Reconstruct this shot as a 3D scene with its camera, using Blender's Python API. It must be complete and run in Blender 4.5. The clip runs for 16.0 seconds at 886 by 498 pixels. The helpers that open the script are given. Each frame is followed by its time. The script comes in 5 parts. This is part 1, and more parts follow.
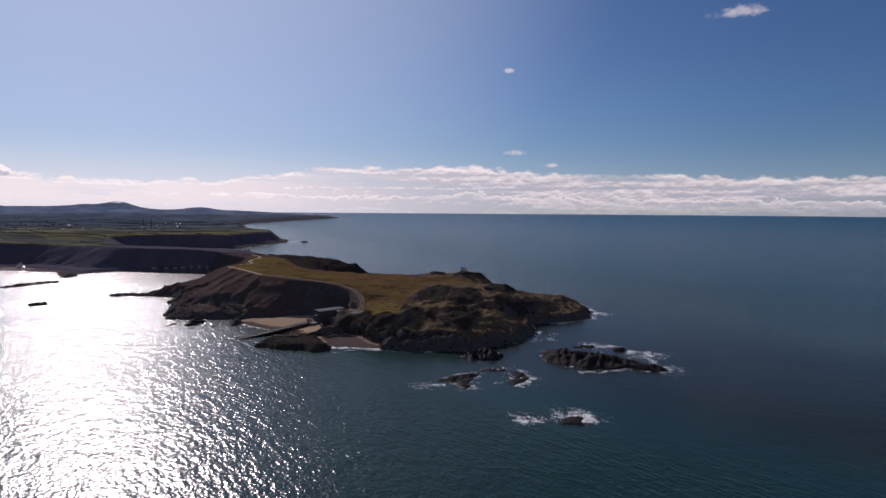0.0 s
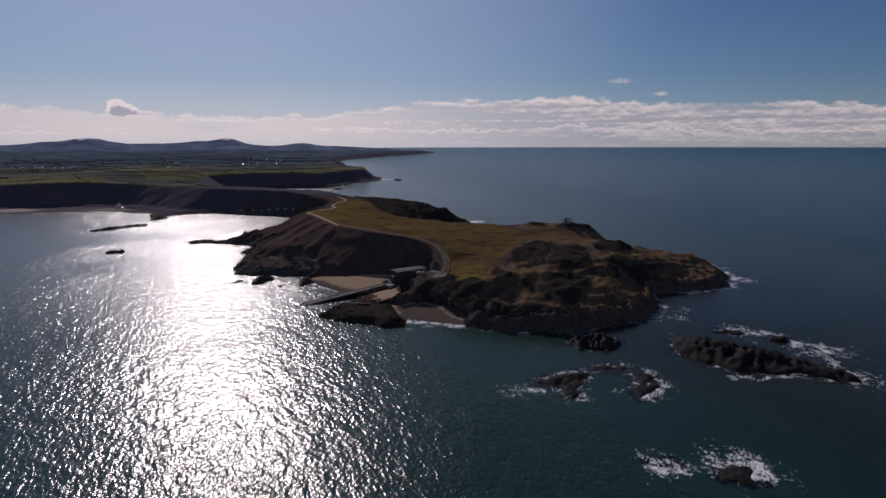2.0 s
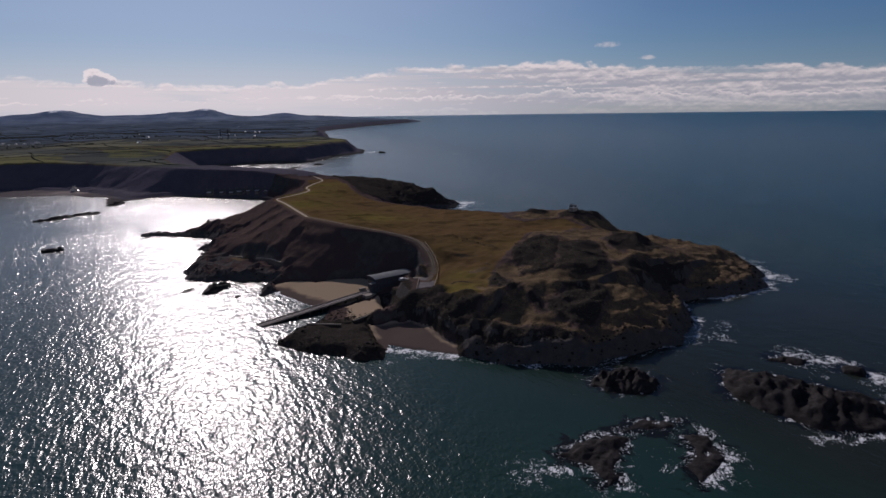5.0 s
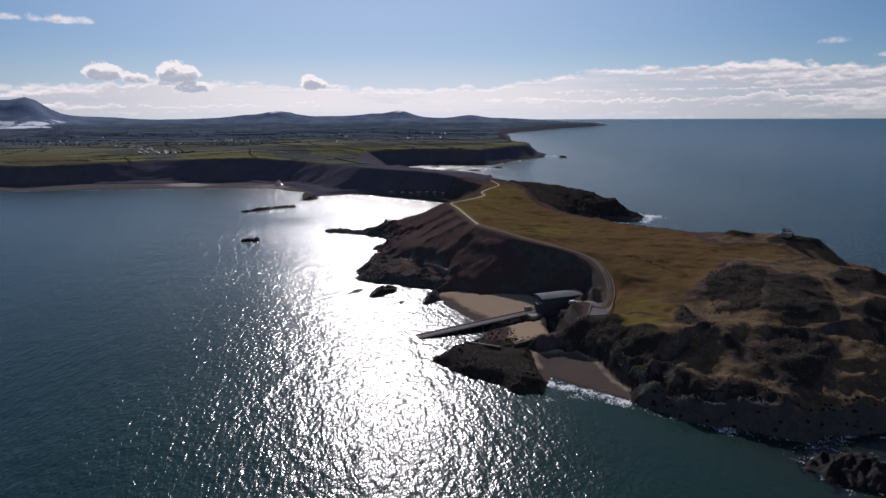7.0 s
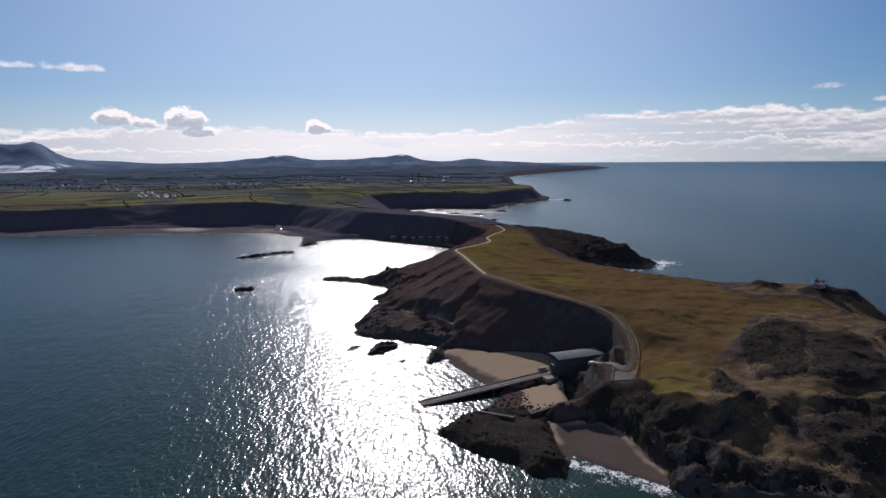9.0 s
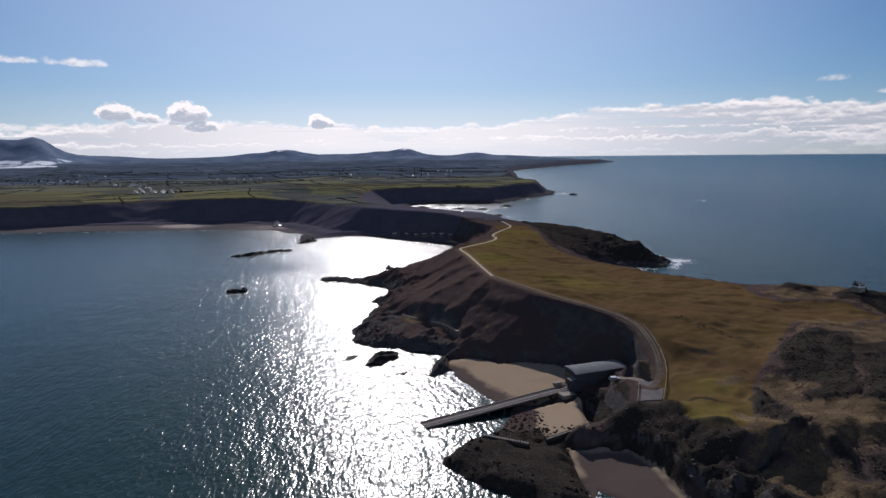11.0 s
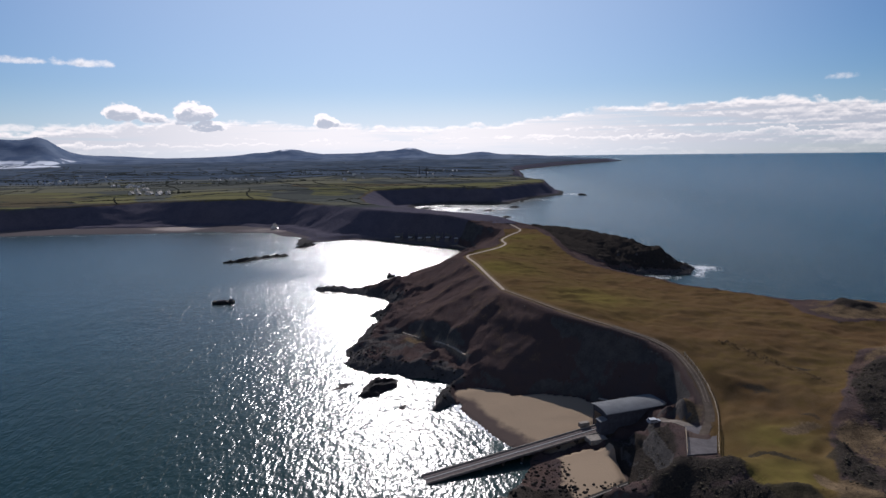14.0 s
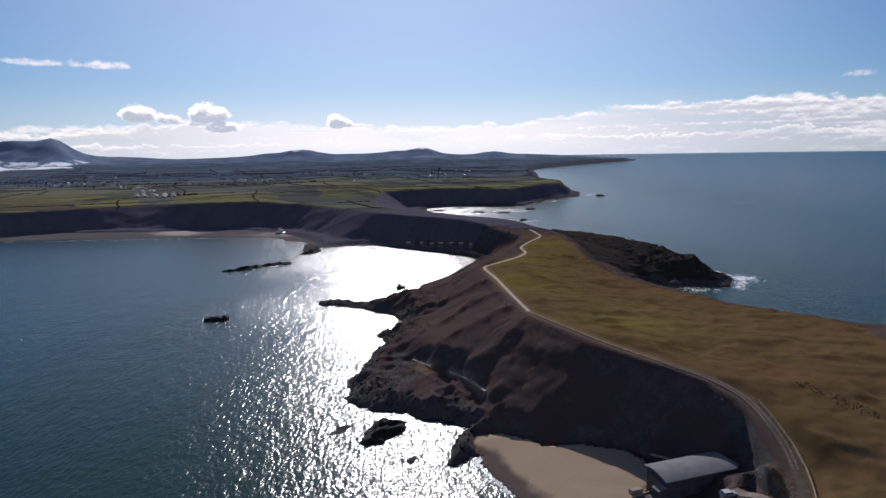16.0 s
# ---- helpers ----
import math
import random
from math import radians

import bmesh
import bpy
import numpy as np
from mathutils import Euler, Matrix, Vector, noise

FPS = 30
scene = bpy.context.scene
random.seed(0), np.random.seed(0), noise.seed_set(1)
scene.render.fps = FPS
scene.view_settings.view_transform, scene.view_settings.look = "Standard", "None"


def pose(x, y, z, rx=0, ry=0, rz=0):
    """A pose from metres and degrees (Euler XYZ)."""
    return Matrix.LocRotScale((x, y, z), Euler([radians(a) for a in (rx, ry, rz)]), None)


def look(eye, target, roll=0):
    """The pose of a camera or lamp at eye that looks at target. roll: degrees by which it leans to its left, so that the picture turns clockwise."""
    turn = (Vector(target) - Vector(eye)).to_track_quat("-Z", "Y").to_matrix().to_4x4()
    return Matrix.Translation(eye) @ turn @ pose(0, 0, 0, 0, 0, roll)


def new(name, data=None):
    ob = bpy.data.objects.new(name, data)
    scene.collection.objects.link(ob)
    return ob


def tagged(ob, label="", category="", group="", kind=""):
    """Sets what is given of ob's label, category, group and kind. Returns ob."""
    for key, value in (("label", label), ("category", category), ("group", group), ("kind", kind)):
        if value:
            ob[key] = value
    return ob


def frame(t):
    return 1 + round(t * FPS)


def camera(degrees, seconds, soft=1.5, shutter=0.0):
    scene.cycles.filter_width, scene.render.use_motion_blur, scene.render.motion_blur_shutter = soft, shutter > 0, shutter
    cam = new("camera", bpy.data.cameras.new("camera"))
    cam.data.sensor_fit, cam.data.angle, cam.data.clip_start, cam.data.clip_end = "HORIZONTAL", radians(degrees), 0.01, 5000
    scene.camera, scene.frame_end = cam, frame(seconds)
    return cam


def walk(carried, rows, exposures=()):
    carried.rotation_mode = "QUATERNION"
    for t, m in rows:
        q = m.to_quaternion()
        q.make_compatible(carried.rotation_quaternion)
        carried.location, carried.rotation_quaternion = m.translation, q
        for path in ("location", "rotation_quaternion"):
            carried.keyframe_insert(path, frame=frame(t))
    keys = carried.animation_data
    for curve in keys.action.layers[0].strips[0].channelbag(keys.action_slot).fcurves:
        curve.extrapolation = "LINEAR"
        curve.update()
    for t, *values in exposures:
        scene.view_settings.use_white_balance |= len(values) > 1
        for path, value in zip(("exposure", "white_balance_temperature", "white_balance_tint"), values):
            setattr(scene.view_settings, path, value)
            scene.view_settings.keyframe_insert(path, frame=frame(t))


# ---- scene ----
cam = camera(73.5, 16.0)
PATH = [
    (0, (2.23, 7.59, 83.17), (3.056, 9.402, 83.043), 0.4),
    (0.5, (10.16, 22.93, 83.75), (10.979, 24.746, 83.582), 0.4),
    (1, (17.83, 39.18, 84.99), (18.651, 40.998, 84.822), 0.2),
    (1.5, (25.09, 56.75, 86.59), (25.669, 58.653, 86.363), 0.2),
    (2, (30.98, 75.40, 88.09), (31.494, 77.302, 87.743), -0.1),
    (2.5, (35.75, 93.25, 89.41), (36.331, 95.130, 89.052), -0.5),
    (3, (39.52, 109.30, 90.58), (40.259, 111.101, 90.141), -0.8),
    (3.2, (40.71, 113.64, 90.78), (41.460, 115.440, 90.337), -1.0),
    (5.3, (49.15, 139.00, 94.39), (49.575, 140.907, 93.940), -0.7),
    (5.5, (50.05, 141.20, 94.51), (50.357, 143.122, 94.067), -0.6),
    (6, (51.94, 146.71, 94.81), (51.986, 148.664, 94.367), -0.3),
    (6.5, (53.18, 152.42, 95.07), (53.179, 154.367, 94.632), -0.3),
    (7, (53.72, 158.33, 95.26), (53.690, 160.278, 94.823), -0.3),
    (7.5, (53.65, 164.33, 95.39), (53.610, 166.283, 94.968), -0.3),
    (8, (53.17, 170.39, 95.46), (53.123, 172.347, 95.071), -0.4),
    (8.5, (52.53, 176.60, 95.48), (52.483, 178.564, 95.120), -0.3),
    (9, (52.07, 182.91, 95.42), (52.032, 184.889, 95.121), -0.4),
    (11.5, (50.94, 214.34, 94.78), (50.887, 216.312, 94.457), -0.6),
    (12, (50.87, 220.54, 94.65), (50.813, 222.514, 94.324), -0.6),
    (12.5, (50.90, 226.66, 94.55), (50.841, 228.632, 94.229), -0.7),
    (13, (50.85, 232.70, 94.51), (50.789, 234.676, 94.191), -0.7),
    (13.5, (50.64, 238.66, 94.51), (50.573, 240.629, 94.187), -0.7),
    (14, (50.26, 244.54, 94.55), (50.193, 246.516, 94.230), -0.7),
    (14.5, (49.83, 250.49, 94.65), (49.764, 252.466, 94.326), -0.8),
    (15, (49.46, 257.17, 94.73), (49.381, 259.147, 94.401), -0.8),
    (15.25, (49.28, 258.90, 94.75), (49.206, 260.871, 94.419), -0.9),
    (15.5, (49.11, 264.50, 94.77), (49.031, 266.471, 94.436), -0.9),
    (15.6, (48.80, 267.90, 94.85), (48.719, 269.871, 94.521), -0.9),
    (15.7, (48.50, 271.60, 94.93), (48.407, 273.571, 94.606), -0.9),
    (15.8, (48.19, 275.30, 95.02), (48.096, 277.271, 94.690), -0.9),
    (15.9, (47.88, 279.00, 95.10), (47.784, 280.971, 94.775), -0.9),
    (16, (47.58, 282.70, 95.18), (47.472, 284.671, 94.860), -0.9),
]
# the clip's camera opens up as it turns towards the bright bay
EXPOSURES = [(0, -0.16, 6200, 26), (0.5, -0.56, 6200, 25), (1.5, -0.62, 6200, 25), (3, -0.72, 6200, 24), (5.5, -0.46, 6050, 22), (7, -0.20, 5950, 18), (9, -0.05, 5950, 17), (12.5, -0.02, 5900, 16), (16, 0.08, 5900, 16)]     # seconds, stops, white balance
walk(cam, [(t, look(eye, target, roll)) for t, eye, target, roll in PATH], EXPOSURES)

# ---- world, sun and exposure ----
SUN_AZ, SUN_EL = -6.4, 27.5     # degrees right of +y, above the horizon
sun_way = Vector((math.sin(radians(SUN_AZ)) * math.cos(radians(SUN_EL)), math.cos(radians(SUN_AZ)) * math.cos(radians(SUN_EL)), math.sin(radians(SUN_EL))))
world = bpy.data.worlds.new("sky")
scene.world = world
world.use_nodes = True


class Nodes:
    """Short writing for node trees."""

    def __init__(self, tree):
        self.tree = tree
        tree.nodes.clear()

    def add(self, kind, **settings):
        n = self.tree.nodes.new(kind)
        for key, value in settings.items():
            setattr(n, key, value)
        return n

    def link(self, a, b):
        self.tree.links.new(a, b)

    def put(self, socket, value):
        if isinstance(value, bpy.types.NodeSocket):
            self.link(value, socket)
        else:
            socket.default_value = value

    def math(self, op, a, b=0.0, c=0.0, clamp=False):
        n = self.add("ShaderNodeMath", operation=op, use_clamp=clamp)
        for socket, value in zip(n.inputs, (a, b, c)):
            self.put(socket, value)
        return n.outputs[0]

    def ramp(self, value, lo, hi, a=0.0, b=1.0):
        n = self.add("ShaderNodeMapRange", interpolation_type="SMOOTHSTEP")
        for socket, v in zip(n.inputs, (value, lo, hi, a, b)):
            self.put(socket, v)
        return n.outputs[0]

    def noise(self, vector, scale, detail=4.0, rough=0.55, distort=0.0):
        n = self.add("ShaderNodeTexNoise")
        self.put(n.inputs["Vector"], vector)
        for key, v in (("Scale", scale), ("Detail", detail), ("Roughness", rough), ("Distortion", distort)):
            n.inputs[key].default_value = v
        return n.outputs["Fac"]

    def mix(self, fac, a, b):
        n = self.add("ShaderNodeMix", data_type="RGBA")
        self.put(n.inputs[0], fac)
        for socket, v in ((n.inputs[6], a), (n.inputs[7], b)):
            if isinstance(v, bpy.types.NodeSocket):
                self.link(v, socket)
            else:
                socket.default_value = (*v[:3], 1)
        return n.outputs[2]

    def attr(self, name):
        return self.add("ShaderNodeAttribute", attribute_name=name).outputs["Fac"]

    def xyz(self, x, y, z):
        n = self.add("ShaderNodeCombineXYZ")
        for socket, v in zip(n.inputs, (x, y, z)):
            self.put(socket, v)
        return n.outputs[0]


def build_sky():
    w = Nodes(world.node_tree)
    sky = w.add("ShaderNodeTexSky", sky_type="NISHITA", sun_disc=False)
    sky.sun_elevation, sky.sun_rotation = radians(SUN_EL), radians(SUN_AZ)
    sky.altitude, sky.air_density, sky.dust_density, sky.ozone_density = 90, 1.0, 0.12, 3.5
    coords = w.add("ShaderNodeTexCoord").outputs["Generated"]
    sep = w.add("ShaderNodeSeparateXYZ")
    w.link(coords, sep.inputs[0])
    az = w.math("MULTIPLY", w.math("ARCTAN2", sep.outputs[0], sep.outputs[1]), 57.2958)
    el = w.math("MULTIPLY", w.math("ARCSINE", sep.outputs[2]), 57.2958)
    apart = w.math("ABSOLUTE", w.math("SUBTRACT", az, SUN_AZ))

    def billow(ka, ke, up=0.0, seed=0.0, detail=3.0):
        """Heaped cloud forms: 1 in the middle of a heap."""
        n = w.add("ShaderNodeTexVoronoi", feature="F1", normalize=True)
        wob = w.noise(w.xyz(w.math("MULTIPLY", az, ka * 0.6), w.math("MULTIPLY", el, ke * 0.6), seed + 5), 1.0, 3, 0.5)
        lean = w.math("MULTIPLY", w.math("SUBTRACT", wob, 0.5), 0.9)
        w.link(w.xyz(w.math("ADD", w.math("MULTIPLY", az, ka), lean), w.math("ADD", w.math("MULTIPLY", w.math("ADD", el, up), ke), lean), seed), n.inputs["Vector"])
        n.inputs["Scale"].default_value, n.inputs["Detail"].default_value = 1.0, detail
        n.inputs["Roughness"].default_value, n.inputs["Lacunarity"].default_value = 0.52, 2.3
        return w.math("SUBTRACT", 1.0, w.math("MULTIPLY", n.outputs["Distance"], 1.15))

    def profile(points):
        """A height in degrees that follows the bearing."""
        n = w.add("ShaderNodeValToRGB")
        n.color_ramp.interpolation = "B_SPLINE"
        stops = n.color_ramp.elements
        while len(stops) < len(points):
            stops.new(0.5)
        for stop, (a, e) in zip(stops, points):
            stop.position, stop.color = (a + 60) / 140, (e / 8, e / 8, e / 8, 1)
        w.link(w.math("DIVIDE", w.math("ADD", az, 60.0), 140.0), n.inputs[0])
        return w.math("MULTIPLY", n.outputs[0], 8.0)

    curl = w.noise(w.xyz(w.math("MULTIPLY", az, 0.45), w.math("MULTIPLY", el, 0.8), 6.0), 1.2, 6, 0.56, 0.2)
    puff, puff_up = billow(0.42, 0.95), billow(0.42, 0.95, 0.2)
    relief = w.math("SUBTRACT", puff, puff_up)
    wide = w.noise(w.xyz(w.math("MULTIPLY", az, 0.07), w.math("MULTIPLY", el, 0.5), 0.0), 1.0, 5, 0.55, 0.5)
    strata = w.noise(w.xyz(w.math("MULTIPLY", az, 0.06), w.math("MULTIPLY", el, 1.7), 9.0), 1.0, 5, 0.6, 0.4)
    # the long bank behind, with heaped tops and layered, greyer depths
    under = w.math("SUBTRACT", w.math("ADD", w.math("ADD", profile(BANK_TOP), w.math("MULTIPLY", w.math("SUBTRACT", curl, 0.5), 1.5)), w.math("MULTIPLY", w.math("SUBTRACT", puff, 0.55), 1.4)), el)
    cover = w.math("MULTIPLY", w.ramp(under, -0.16, 0.30), w.ramp(w.math("ADD", strata, w.math("MULTIPLY", w.math("SUBTRACT", wide, 0.5), 0.8)), 0.28, 0.50, 0.42, 1.0))
    cover = w.math("MULTIPLY", cover, w.ramp(el, -0.1, 1.0, 0.35, 1.0))
    rim = w.ramp(under, 0.8, 0.05)
    light = w.math("ADD", w.math("ADD", w.math("MULTIPLY", relief, 2.4), w.math("MULTIPLY", rim, 0.42)), w.ramp(strata, 0.36, 0.64, 0.14, 0.52))
    # a nearer, lower row of heaps
    low, low_up = billow(0.75, 1.5, 0.0, 21.0), billow(0.75, 1.5, 0.14, 21.0)
    under_low = w.math("SUBTRACT", w.math("ADD", profile(ROW_TOP), w.math("MULTIPLY", w.math("SUBTRACT", low, 0.55), 1.8)), el)
    broken = w.noise(w.xyz(w.math("MULTIPLY", az, 0.16), 0.0, 14.0), 1.0, 3, 0.5)
    row = w.math("MULTIPLY", w.math("MULTIPLY", w.ramp(under_low, -0.02, 0.12), w.ramp(under_low, 0.95, 0.3)), w.ramp(broken, 0.36, 0.5, 0.1, 0.9))
    row_light = w.math("ADD", w.math("ADD", w.math("MULTIPLY", w.math("SUBTRACT", low, low_up), 1.7), w.ramp(under_low, 0.5, 0.0, 0.0, 0.5)), 0.34)
    light = w.math("ADD", w.math("MULTIPLY", light, w.math("SUBTRACT", 1.0, row)), w.math("MULTIPLY", row_light, row))
    cover = w.math("MAXIMUM", cover, row)
    light = w.math("MAXIMUM", light, w.ramp(apart, 4, 44, 0.66, 0.16))
    # separate heaps against the light: bearing, height, half width, half height, force
    knot, knot_up = billow(0.95, 1.35, 0.0, 40.0), billow(0.95, 1.35, 0.16, 40.0)
    shape = w.noise(w.xyz(w.math("MULTIPLY", az, 0.62), w.math("MULTIPLY", el, 0.8), 6.0), 1.2, 7, 0.58, 0.2)
    heaps, heart = 0.0, 0.0
    for a, e, ra, re, force in CLOUDS:
        da = w.math("DIVIDE", w.math("SUBTRACT", az, a), ra)
        rise = w.math("DIVIDE", w.math("SUBTRACT", el, e), re)
        de = w.math("MAXIMUM", rise, w.math("MULTIPLY", rise, -1.7))
        d = w.math("ADD", w.math("MULTIPLY", da, da), w.math("MULTIPLY", de, de))
        lump = w.math("SUBTRACT", w.math("ADD", w.math("ADD", force + 0.1, w.math("MULTIPLY", w.math("SUBTRACT", shape, 0.5), 2.5)), w.math("MULTIPLY", w.math("SUBTRACT", knot, 0.55), 2.0)), d)
        heaps = w.math("MAXIMUM", heaps, w.math("MULTIPLY", w.ramp(lump, -0.08 if force > 0.65 else -0.25, 0.34 if force > 0.65 else 0.95), min(1.0, force + 0.2)))
        sunk = w.math("DIVIDE", w.math("SUBTRACT", el, e - 0.45 * re), re)
        buried = w.math("SUBTRACT", w.math("ADD", lump, w.math("MULTIPLY", de, de)), w.math("MULTIPLY", sunk, sunk))
        heart = w.math("MAXIMUM", heart, w.ramp(buried, 0.12, 0.85, 0.0, max(0.0, min(1.0, 2.2 * force - 1.0))))
    heap_light = w.math("ADD", w.math("SUBTRACT", 0.98, w.math("MULTIPLY", heart, 0.95)), w.math("MULTIPLY", w.math("SUBTRACT", knot, knot_up), 2.6))
    light = w.math("ADD", w.math("MULTIPLY", light, w.math("SUBTRACT", 1.0, heaps)), w.math("MULTIPLY", heap_light, heaps))
    cover = w.math("MAXIMUM", cover, heaps)
    tone = w.mix(w.ramp(light, 0.0, 1.0), (9.8, 10.2, 10.8), (20.4, 18.9, 17.2))
    lit = w.add("ShaderNodeVectorMath", operation="SCALE")
    w.link(tone, lit.inputs[0])
    w.link(w.ramp(apart, 4, 60, 1.0, 0.78), lit.inputs["Scale"])
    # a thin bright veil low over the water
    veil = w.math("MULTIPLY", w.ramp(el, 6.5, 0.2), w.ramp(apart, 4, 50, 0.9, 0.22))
    tinted = w.add("ShaderNodeVectorMath", operation="MULTIPLY")
    w.link(sky.outputs[0], tinted.inputs[0])
    w.link(w.mix(w.math("MULTIPLY", w.ramp(apart, 30, 66), w.ramp(apart, 120, 84)), (0.87, 1.0, 1.12), (0.62, 0.83, 1.02)), tinted.inputs[1])
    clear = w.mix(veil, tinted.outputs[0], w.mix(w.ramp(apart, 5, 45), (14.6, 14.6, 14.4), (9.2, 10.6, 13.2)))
    # unseen sky opposite the sun, brightened as fill for the shaded slopes
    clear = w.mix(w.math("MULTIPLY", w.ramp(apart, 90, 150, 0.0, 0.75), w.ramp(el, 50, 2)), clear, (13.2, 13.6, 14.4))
    # brightness round the sun in the thin high haze
    toward = w.add("ShaderNodeVectorMath", operation="DOT_PRODUCT")
    w.link(coords, toward.inputs[0])
    toward.inputs[1].default_value = sun_way
    glow = w.ramp(toward.outputs["Value"], 0.70, 1.05)
    clear = w.mix(w.math("MULTIPLY", glow, 0.44), clear, (14.2, 16.2, 17.8))
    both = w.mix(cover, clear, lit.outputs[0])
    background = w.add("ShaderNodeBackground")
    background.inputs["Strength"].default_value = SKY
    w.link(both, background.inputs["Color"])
    w.link(background.outputs[0], w.add("ShaderNodeOutputWorld").inputs["Surface"])


SKY = 0.054
BANK_TOP = [(-58, 2.0), (-38, 2.1), (-34.7, 2.0), (-30.7, 2.5), (-26.4, 2.7), (-21.7, 2.8), (-18.3, 2.9), (-15.8, 2.6), (-11.6, 2.5), (-4, 2.2), (-0.8, 2.1), (4.7, 2.6), (6.8, 2.9), (9.2, 3.2), (12.1, 3.6),
            (14.1, 3.9), (20, 3.9), (24.5, 3.9), (27.9, 4.3), (30, 3.7), (32.6, 3.6), (40.4, 3.4), (47.3, 3.1), (54, 2.9), (78, 2.2)]
ROW_TOP = [(-58, 0.8), (-20, 0.9), (-5, 1.0), (0.3, 1.3), (4.7, 1.0), (9.2, 1.5), (12.6, 1.1), (20, 1.2), (22.7, 1.4), (25.4, 1.7), (28.7, 1.6), (32.6, 1.3), (36, 1.1), (78, 0.8)]
CLOUDS = [(-29.7, 3.5, 1.35, 0.9, 0.92), (-27.3, 3.15, 1.1, 0.6, 0.80), (-24.0, 3.6, 1.75, 1.0, 0.98), (-25.9, 2.9, 2.6, 0.42, 0.60), (-22.8, 2.45, 1.25, 0.6, 0.95), (-12.7, 2.85, 1.1, 0.75, 0.92), (-10.9, 2.6, 1.8, 0.32, 0.62), (1.3, 2.55, 1.1, 0.34, 0.62), (-4.0, 2.35, 1.8, 0.22, 0.45),
          (-37.0, 2.2, 1.8, 0.4, 0.6), (-36.8, 7.35, 2.3, 0.40, 0.50), (-32.0, 7.4, 2.4, 0.48, 0.60), (31.2, 5.5, 1.3, 0.42, 0.36), (34.6, 4.35, 1.2, 0.28, 0.40), (30.5, 13.0, 0.7, 0.35, 0.34), (50.2, 16.5, 2.6, 0.7, 0.36)]
build_sky()
sun = new("sun", bpy.data.lights.new("sun", "SUN"))
sun.data.energy, sun.data.angle, sun.data.color = 5.0, radians(0.6), (1.0, 0.925, 0.825)
sun.matrix_world = look(sun_way * 900, (0, 0, 0))


# ---- small tools ----
def lattice(ix, iy, seed):
    h = (ix.astype(np.int64) * 374761393 + iy.astype(np.int64) * 668265263 + seed * 974634777) & 0xFFFFFFFF
    h = ((h ^ (h >> 13)) * 1274126177) & 0xFFFFFFFF
    return ((h ^ (h >> 16)) & 0xFFFF) / 65535.0


def value_noise(x, y, seed):
    ix, iy = np.floor(x), np.floor(y)
    fx, fy = x - ix, y - iy
    fx, fy = fx * fx * fx * (fx * (6 * fx - 15) + 10), fy * fy * fy * (fy * (6 * fy - 15) + 10)
    a, b = lattice(ix, iy, seed), lattice(ix + 1, iy, seed)
    c, d = lattice(ix, iy + 1, seed), lattice(ix + 1, iy + 1, seed)
    return (a + (b - a) * fx) * (1 - fy) + (c + (d - c) * fx) * fy


def fbm(x, y, size, octaves=4, seed=0, gain=0.5):
    """Rolling noise about 0, in -1 to 1; size: metres of the largest bumps."""
    total, weight, amp = 0.0, 0.0, 1.0
    c, s = math.cos(0.6), math.sin(0.6)
    for o in range(octaves):
        total = total + amp * (2 * value_noise(x / size, y / size, seed + o) - 1)
        weight, amp, size = weight + amp, amp * gain, size * 0.49
        x, y = c * x - s * y + 17.3, s * x + c * y - 9.1
    return total / weight


def ridged(x, y, size, octaves=4, seed=0):
    """Craggy noise in 0 to 1, with sharp crests."""
    total, weight, amp = 0.0, 0.0, 1.0
    for o in range(octaves):
        total = total + amp * (1 - np.abs(2 * value_noise(x / size, y / size, seed + o) - 1)) ** 2
        weight, amp, size = weight + amp, amp * 0.5, size * 0.47
        x, y = 0.8 * x - 0.6 * y + 5.1, 0.6 * x + 0.8 * y + 2.7
    return total / weight


def step(a, b, v):
    t = np.clip((v - a) / (b - a), 0, 1)
    return t * t * (3 - 2 * t)


def inside_by(poly, x, y):
    """Metres inside a closed outline (negative outside)."""
    p = np.asarray(poly, float)
    best, odd = np.full(x.shape, 1e18), np.zeros(x.shape, bool)
    for (ax, ay), (bx, by) in zip(p, np.roll(p, -1, 0)):
        ex, ey = bx - ax, by - ay
        t = np.clip(((x - ax) * ex + (y - ay) * ey) / (ex * ex + ey * ey), 0, 1)
        best = np.minimum(best, (x - ax - t * ex) ** 2 + (y - ay - t * ey) ** 2)
        cross = (ay > y) != (by > y)
        if ey:
            odd ^= cross & (x < ax + (y - ay) * ex / ey)
    return np.where(odd, 1, -1) * np.sqrt(best)


def from_line(line, x, y):
    """Distance from an open line of points, and the third coordinate along it."""
    best, third = np.full(x.shape, 1e18), np.zeros(x.shape)
    for (ax, ay, az), (bx, by, bz) in zip(line, line[1:]):
        ex, ey = bx - ax, by - ay
        t = np.clip(((x - ax) * ex + (y - ay) * ey) / (ex * ex + ey * ey), 0, 1)
        d = (x - ax - t * ex) ** 2 + (y - ay - t * ey) ** 2
        third = np.where(d < best, az + t * (bz - az), third)
        best = np.minimum(best, d)
    return np.sqrt(best), third


